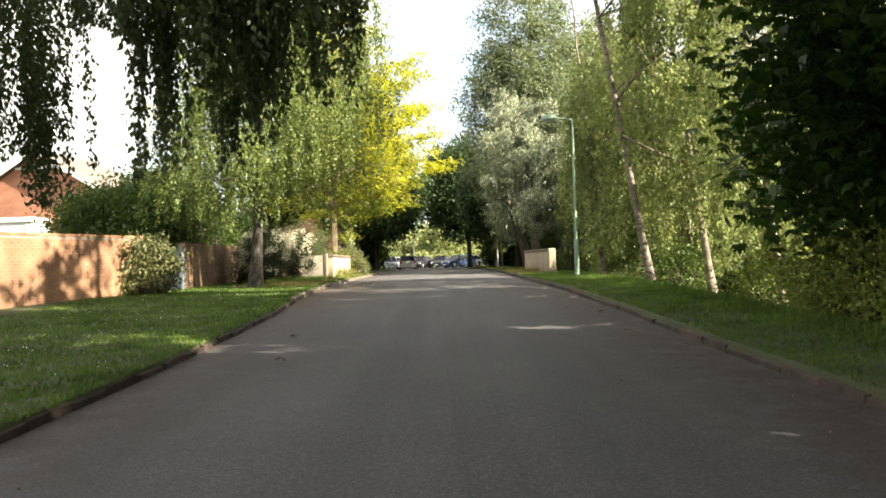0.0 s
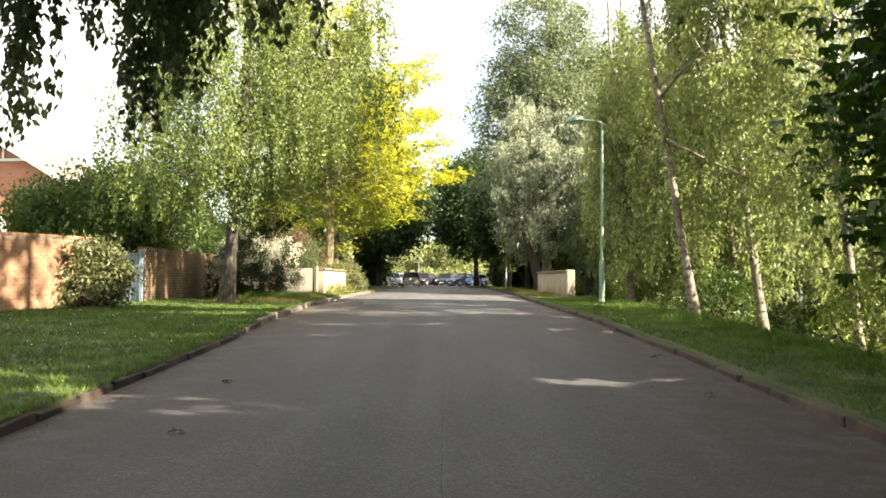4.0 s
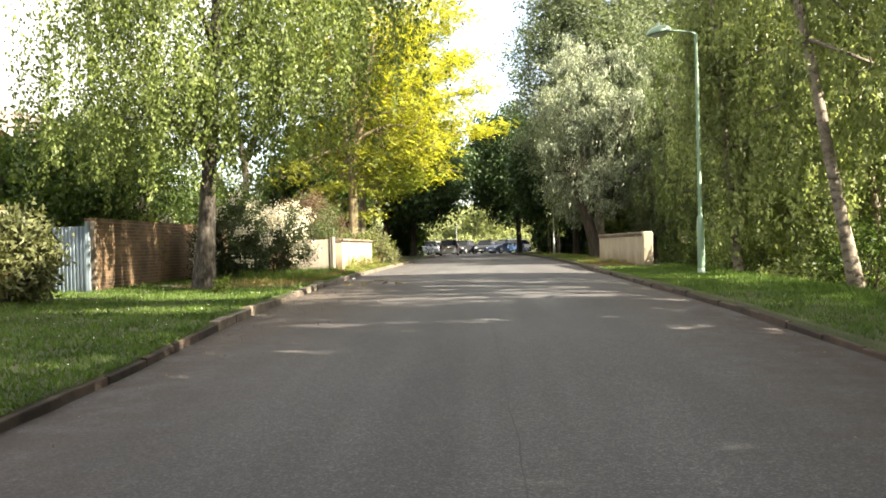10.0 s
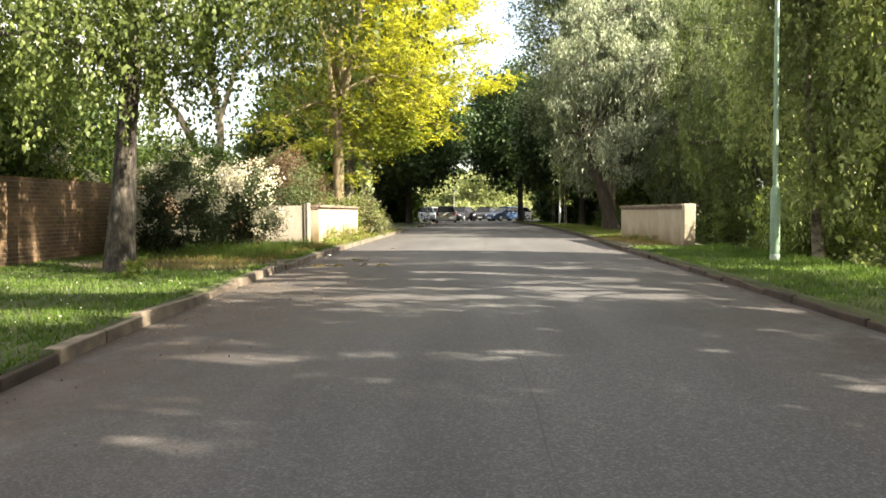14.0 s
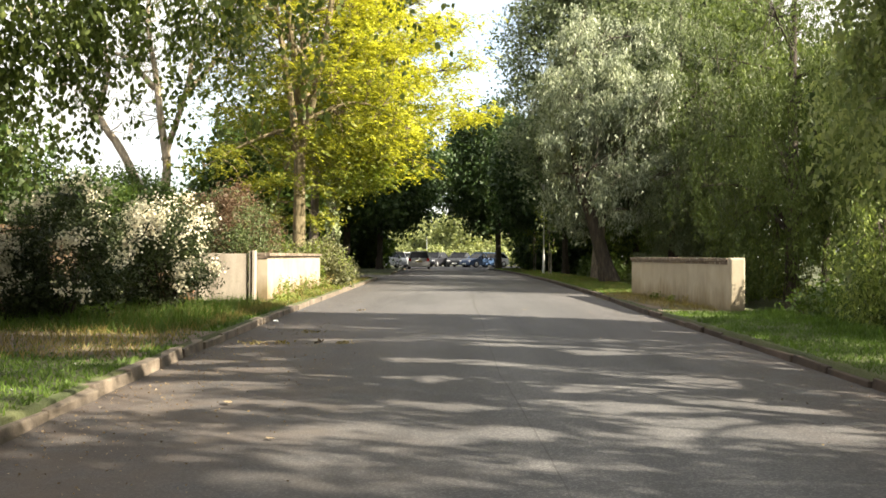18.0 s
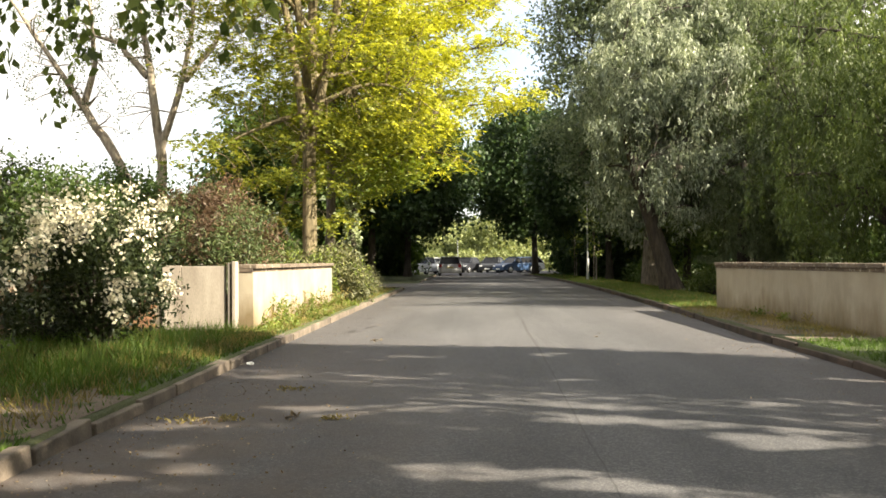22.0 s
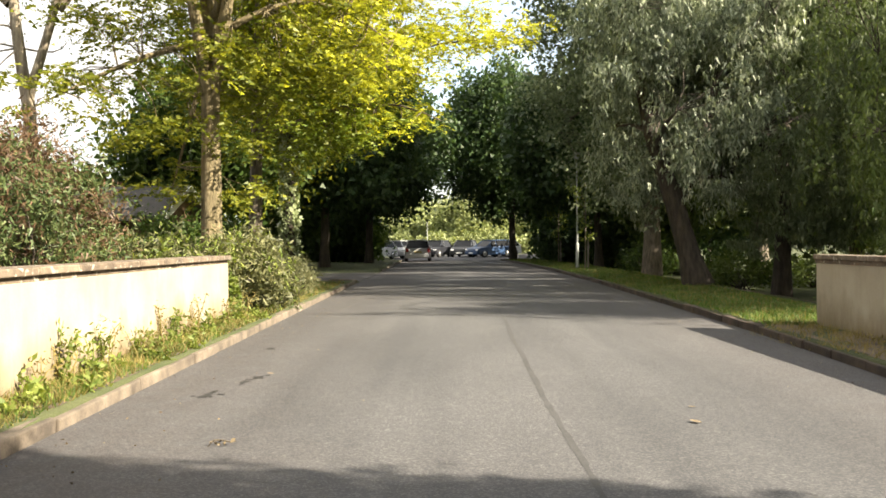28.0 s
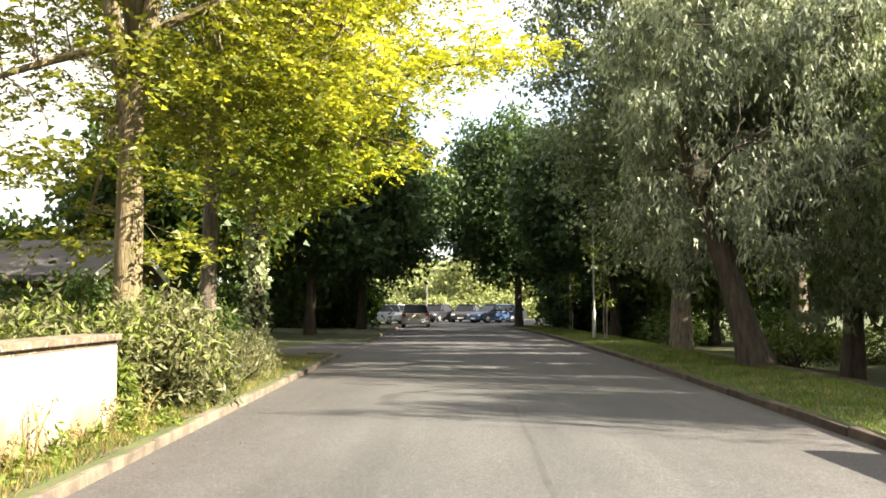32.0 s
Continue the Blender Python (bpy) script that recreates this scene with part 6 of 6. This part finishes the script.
window(brick_house, 1.6, 1.0, 1.2, 1.2)
part("gable_trim", box((-1.15, -0.09, 5.78), (1.15, -0.03, 5.90)), M_WHITE, brick_house, "white trim across the gable")
part("gable_post", box((-0.05, -0.085, 5.90), (0.05, -0.035, 6.42)), M_WHITE, brick_house, "white post in the gable peak")


def garden_room():
    root = thing("garden_room", "white framed garden room behind the brick wall", "conservatory", (-15.95, 38.6, 0.0))
    part("frame", box((-0.85, -0.7, 0.0), (0.85, 0.9, 2.85), 0.02), M_WHITE, root)
    part("cornice", box((-0.95, -0.8, 2.85), (0.95, 1.0, 3.05), 0.02), M_WHITE, root)
    for k in range(2):
        part("pane", box((-0.72 + k * 0.78, -0.712, 1.0), (-0.05 + k * 0.78, -0.694, 2.25)), M_PANE, root)
    part("mullion", box((0.60, -0.74, 0.0), (0.70, -0.71, 2.84), 0.006), M_WHITE, root)
    return root


def garden_post(x, y, h):
    root = thing("garden_post", "white painted post beside the garden room", "post", (x, y, 0.0))
    part("shaft", box((-0.07, -0.07, 0.0), (0.07, 0.07, h), 0.01), M_WHITE, root)
    part("cap", box((-0.09, -0.09, h), (0.09, 0.09, h + 0.05), 0.012), M_WHITE, root)


garden_post(-14.65, 38.4, 2.75)
garden_room()
house("bungalow", "low bungalow with a grey tiled roof behind the garden shrubs", -7.6, 60.0, 90, 4.4, 9.5, 2.1, 0.8, M_BROWNBRICK, M_SLATE)
house("grey_roof_house", "house with a grey tiled roof beyond the gardens", -26.5, 62.0, 80, 8.0, 10.0, 4.6, 2.1, M_HOUSEBRICK, M_GREYROOF)


# ---- weeds along the sunny parapet ----
def weed(x, y, seed, h, label, n=60, dry=False):
    rng = np.random.default_rng(seed)
    root = thing("weed", label, "plant", (x, y, float(land(x, y)) - 0.02), "weeds along the parapet")
    tubes, pts = [], []
    for k in range(rng.integers(3, 6)):
        p = limb_path((0, 0, 0), (rng.uniform(-0.16, 0.16), rng.uniform(-0.2, 0.2), h * rng.uniform(0.6, 1.0)), rng, 0, 0.08, 6)
        tubes.append(tube(p, np.linspace(0.007, 0.003, 6), 5))
        u = rng.uniform(0.1, 1, n)
        pts.append(np.stack([np.interp(u, np.linspace(0, 1, 6), p[:, i]) for i in range(3)], 1) + rng.standard_normal((n, 3)) * 0.035)
    v, f = gather(tubes)
    link_part("twig_growth", raw_mesh("twig_growth", v, f, True), M_DRYGRASS if dry else L_WEED, root)
    link_part("foliage", leaves("foliage", np.concatenate(pts), 0.05 if dry else 0.075, rng, 0.3 if dry else 0.42, 0.15), M_DRYGRASS if dry else L_WEED, root)


for k in range(22):
    rr = random.Random(900 + k)
    wy = 40.7 + k * 0.35 + rr.uniform(-0.15, 0.15)
    weed(-3.05 - 0.25 * rr.random() + 0.012 * (wy - 40), wy, 600 + k, rr.choice((0.25, 0.35, 0.5, 0.6)), "dry brown weed stalks at the foot of the parapet" if k % 2 else "straggling green weed at the foot of the parapet", 26, k % 2 == 1)
for k in range(5):
    rr = random.Random(950 + k)
    weed(5.66 - 0.03 * k, 41.2 + k * 0.75 + rr.uniform(-0.2, 0.2), 660 + k, rr.choice((0.14, 0.2, 0.26)), "low brown-green weed at the foot of the shaded parapet", 26, k % 2 == 0)
for k in range(22):
    rr = random.Random(1200 + k)
    wy = 39.6 + k * 0.5 + rr.uniform(-0.2, 0.2)
    weed(float(kerb_left(wy)) - rr.uniform(0.22, 0.62), wy, 680 + k, rr.uniform(0.07, 0.14), "low leafy green weed among the dry grass", 24)
weed(-3.9, 29.0, 640, 0.28, "pale leafy seedling in the lawn", 90)

# ---- the seam and stains of the road ----
M_SEAM = surface("tarred_seam", (0.042, 0.041, 0.041), (0.066, 0.064, 0.063), 3.0, 60, 0.9, 0.4, 0.004)

M_TAR = surface("tar_drips", (0.014, 0.013, 0.013), (0.034, 0.032, 0.031), 3.0, 60, 0.8, 0.4, 0.004)


def seam():
    ys = np.arange(5, 62, 0.12)
    rng = np.random.default_rng(77)
    x = np.interp(ys, [5, 14, 22, 25, 30, 38, 41, 45, 50, 60], [1.45, 1.37, 1.33, 1.26, 1.12, 1.18, 1.18, 1.24, 1.33, 1.3]) + np.cumsum(rng.standard_normal(len(ys))) * 0.0035
    w = np.interp(ys, [5, 14, 30, 36, 40, 50, 60], [0.004, 0.005, 0.006, 0.009, 0.03, 0.03, 0.010]) * rng.uniform(0.6, 1.2, len(ys))
    u = (x - kerb_left(ys)) / (kerb_right(ys) - kerb_left(ys))
    knots = np.linspace(0, 1, 9)
    z = road_z(ys) + np.interp(u, knots, 0.03 * (1 - (2 * knots - 1) ** 2)) + 0.0012
    v = np.stack([np.stack([x - w, ys, z], 1), np.stack([x + w, ys, z], 1)], 1).reshape(-1, 3)
    i = np.arange(len(ys) - 1) * 2
    me = raw_mesh("road_seam", v, np.stack([i, i + 1, i + 3, i + 2], 1), True)
    me.materials.append(M_SEAM)
    tagged(new("road_seam", me), "dark tarred seam wandering along the road", "road seam", kind="structure")


seam()


def stain(x, y, rx, ry, seed):
    """A scatter of tar drips trodden into one ragged patch."""
    rng = np.random.default_rng(seed)
    v, f = [], []
    for k in range(13):
        cx, cy = x + rng.normal(0, 0.5) * rx, y + rng.normal(0, 0.6) * ry
        r = rng.uniform(0.16, 0.52)
        a = np.linspace(0, 2 * math.pi, 10)[:-1]
        px = cx + np.cos(a) * r * rx * rng.uniform(0.55, 1.25, 9)
        py = cy + np.sin(a) * r * ry * rng.uniform(0.55, 1.25, 9)
        u = (px - kerb_left(py)) / (kerb_right(py) - kerb_left(py))
        knots = np.linspace(0, 1, 9)
        z = road_z(py) + np.interp(u, knots, 0.03 * (1 - (2 * knots - 1) ** 2)) + 0.0035 + 0.00012 * k
        f.append(list(range(9 * k, 9 * k + 9)))
        v.append(np.stack([px, py, z], 1))
    me = bpy.data.meshes.new("tar_patch")
    me.from_pydata(np.concatenate(v).tolist(), [], f)
    me.materials.append(M_TAR)
    tagged(new("tar_patch", me), "small dark tar patch on the asphalt", "road stain", "stains on the road", "structure")


for k, (sx, sy, a, b) in enumerate(((-1.84, 41.45, 0.10, 0.12), (-1.66, 42.2, 0.05, 0.12), (-1.60, 42.45, 0.07, 0.09), (-1.95, 45.0, 0.06, 0.10))):
    stain(sx, sy, a, b, 470 + k)

# ---- small things on the road ----
def twig_bits(x, y, seed, size, label):
    rng = np.random.default_rng(seed)
    root = thing("fallen_twig", label, "twig", (x, y, float(road_z(y)) + 0.032), "debris on the road")
    tubes = [tube(limb_path((-size / 2, 0, 0.006), (size / 2, rng.uniform(-0.03, 0.03), 0.012), rng, 0, 0.05, 5), np.linspace(0.011, 0.004, 5), 6)]
    v, f = gather(tubes)
    link_part("stem", raw_mesh("stem", v, f, True), M_BARK, root)
    q = np.stack([rng.uniform(-size / 2, size / 2, 9), rng.uniform(-0.03, 0.03, 9), rng.uniform(0.002, 0.015, 9)], 1)
    link_part("leaves", leaves("leaves", q, 0.045, rng, 0.6, 0.0), L_LITTER, root)
    return root


for k, (tx, ty, s) in enumerate(((-0.70, 12.45, 0.13), (-0.98, 15.3, 0.12), (-1.73, 32.9, 0.2), (4.4, 18.1, 0.2), (4.1, 14.6, 0.12), (-1.12, 33.05, 0.10), (-1.2, 39.4, 0.14))):
    twig_bits(tx, ty, 450 + k, s, "brown fallen twig with dry leaves on the asphalt")


def moss_tuft(x, y, seed, size):
    """A scrap of moss and grass lying on the asphalt."""
    rng = np.random.default_rng(seed)
    root = thing("moss_tuft", "yellow-green scrap of moss lying on the asphalt", "moss", (x, y, float(road_z(y)) + 0.026), "debris on the road")
    q = rng.standard_normal((70, 3)) * [size, size * 0.6, 0.004]
    q[:, 2] = np.abs(q[:, 2]) + 0.003
    link_part("foliage", leaves("foliage", q, 0.035, rng, 0.4, -0.1), M_DRYGRASS, root)


for k, (tx, ty, s) in enumerate(((-1.95, 33.0, 0.09), (-1.6, 33.05, 0.06), (-0.81, 33.05, 0.06), (-1.45, 34.6, 0.08))):
    moss_tuft(tx, ty, 480 + k, s)


def crumpled_paper(x, y, z, seed, size, label):
    """A small crumpled scrap, creased at random."""
    rng = np.random.default_rng(seed)
    bm = bmesh.new()
    bmesh.ops.create_icosphere(bm, subdivisions=2, radius=size)
    for v in bm.verts:
        v.co *= rng.uniform(0.6, 1.15)
        v.co.z = max(v.co.z * 0.6, -size * 0.3)
    root = thing("paper_scrap", label, "litter", (x, y, z + size * 0.28), "debris on the road")
    part("paper", bm, M_WHITE, root)


crumpled_paper(-2.38, 36.7, float(road_z(36.7)) + 0.004, 491, 0.045, "crumpled white paper scrap in the gutter")


def dry_leaf(x, y, seed, size):
    """One pale curled leaf on the road."""
    rng = np.random.default_rng(seed)
    u, w = np.meshgrid(np.linspace(-1, 1, 9), np.linspace(-1, 1, 5), indexing="ij")
    half = (1 - u ** 2) ** 0.7 * 0.45
    v = np.stack([u * size, w * half * size, 0.012 + 0.25 * size * (w ** 2) * half + 0.08 * size * u ** 2 + rng.standard_normal(u.shape) * 0.001], -1).reshape(-1, 3)
    i, j = np.meshgrid(np.arange(8), np.arange(4), indexing="ij")
    a = (i * 5 + j).ravel()
    root = thing("dry_leaf", "pale curled dry leaf lying on the road", "leaf", (x, y, float(road_z(y)) + 0.024), "debris on the road")
    root.rotation_euler[2] = rng.uniform(0, 6.28)
    link_part("blade", raw_mesh("blade", v, np.stack([a, a + 1, a + 6, a + 5], 1), True), M_DRYLEAF, root)


M_DRYLEAF = surface("dry_leaf", (0.17, 0.125, 0.075), (0.34, 0.265, 0.165), 20.0, 90, 0.8, 0.3, 0.002)
for k, (tx, ty, s) in enumerate(((2.11, 40.0, 0.06), (2.24, 40.6, 0.03), (-1.19, 28.5, 0.07), (-0.6, 27.2, 0.04), (1.9, 36.4, 0.03), (-1.5, 42.6, 0.05), (-0.4, 41.0, 0.022), (-1.3, 44.6, 0.03))):
    dry_leaf(tx, ty, 500 + k, s)
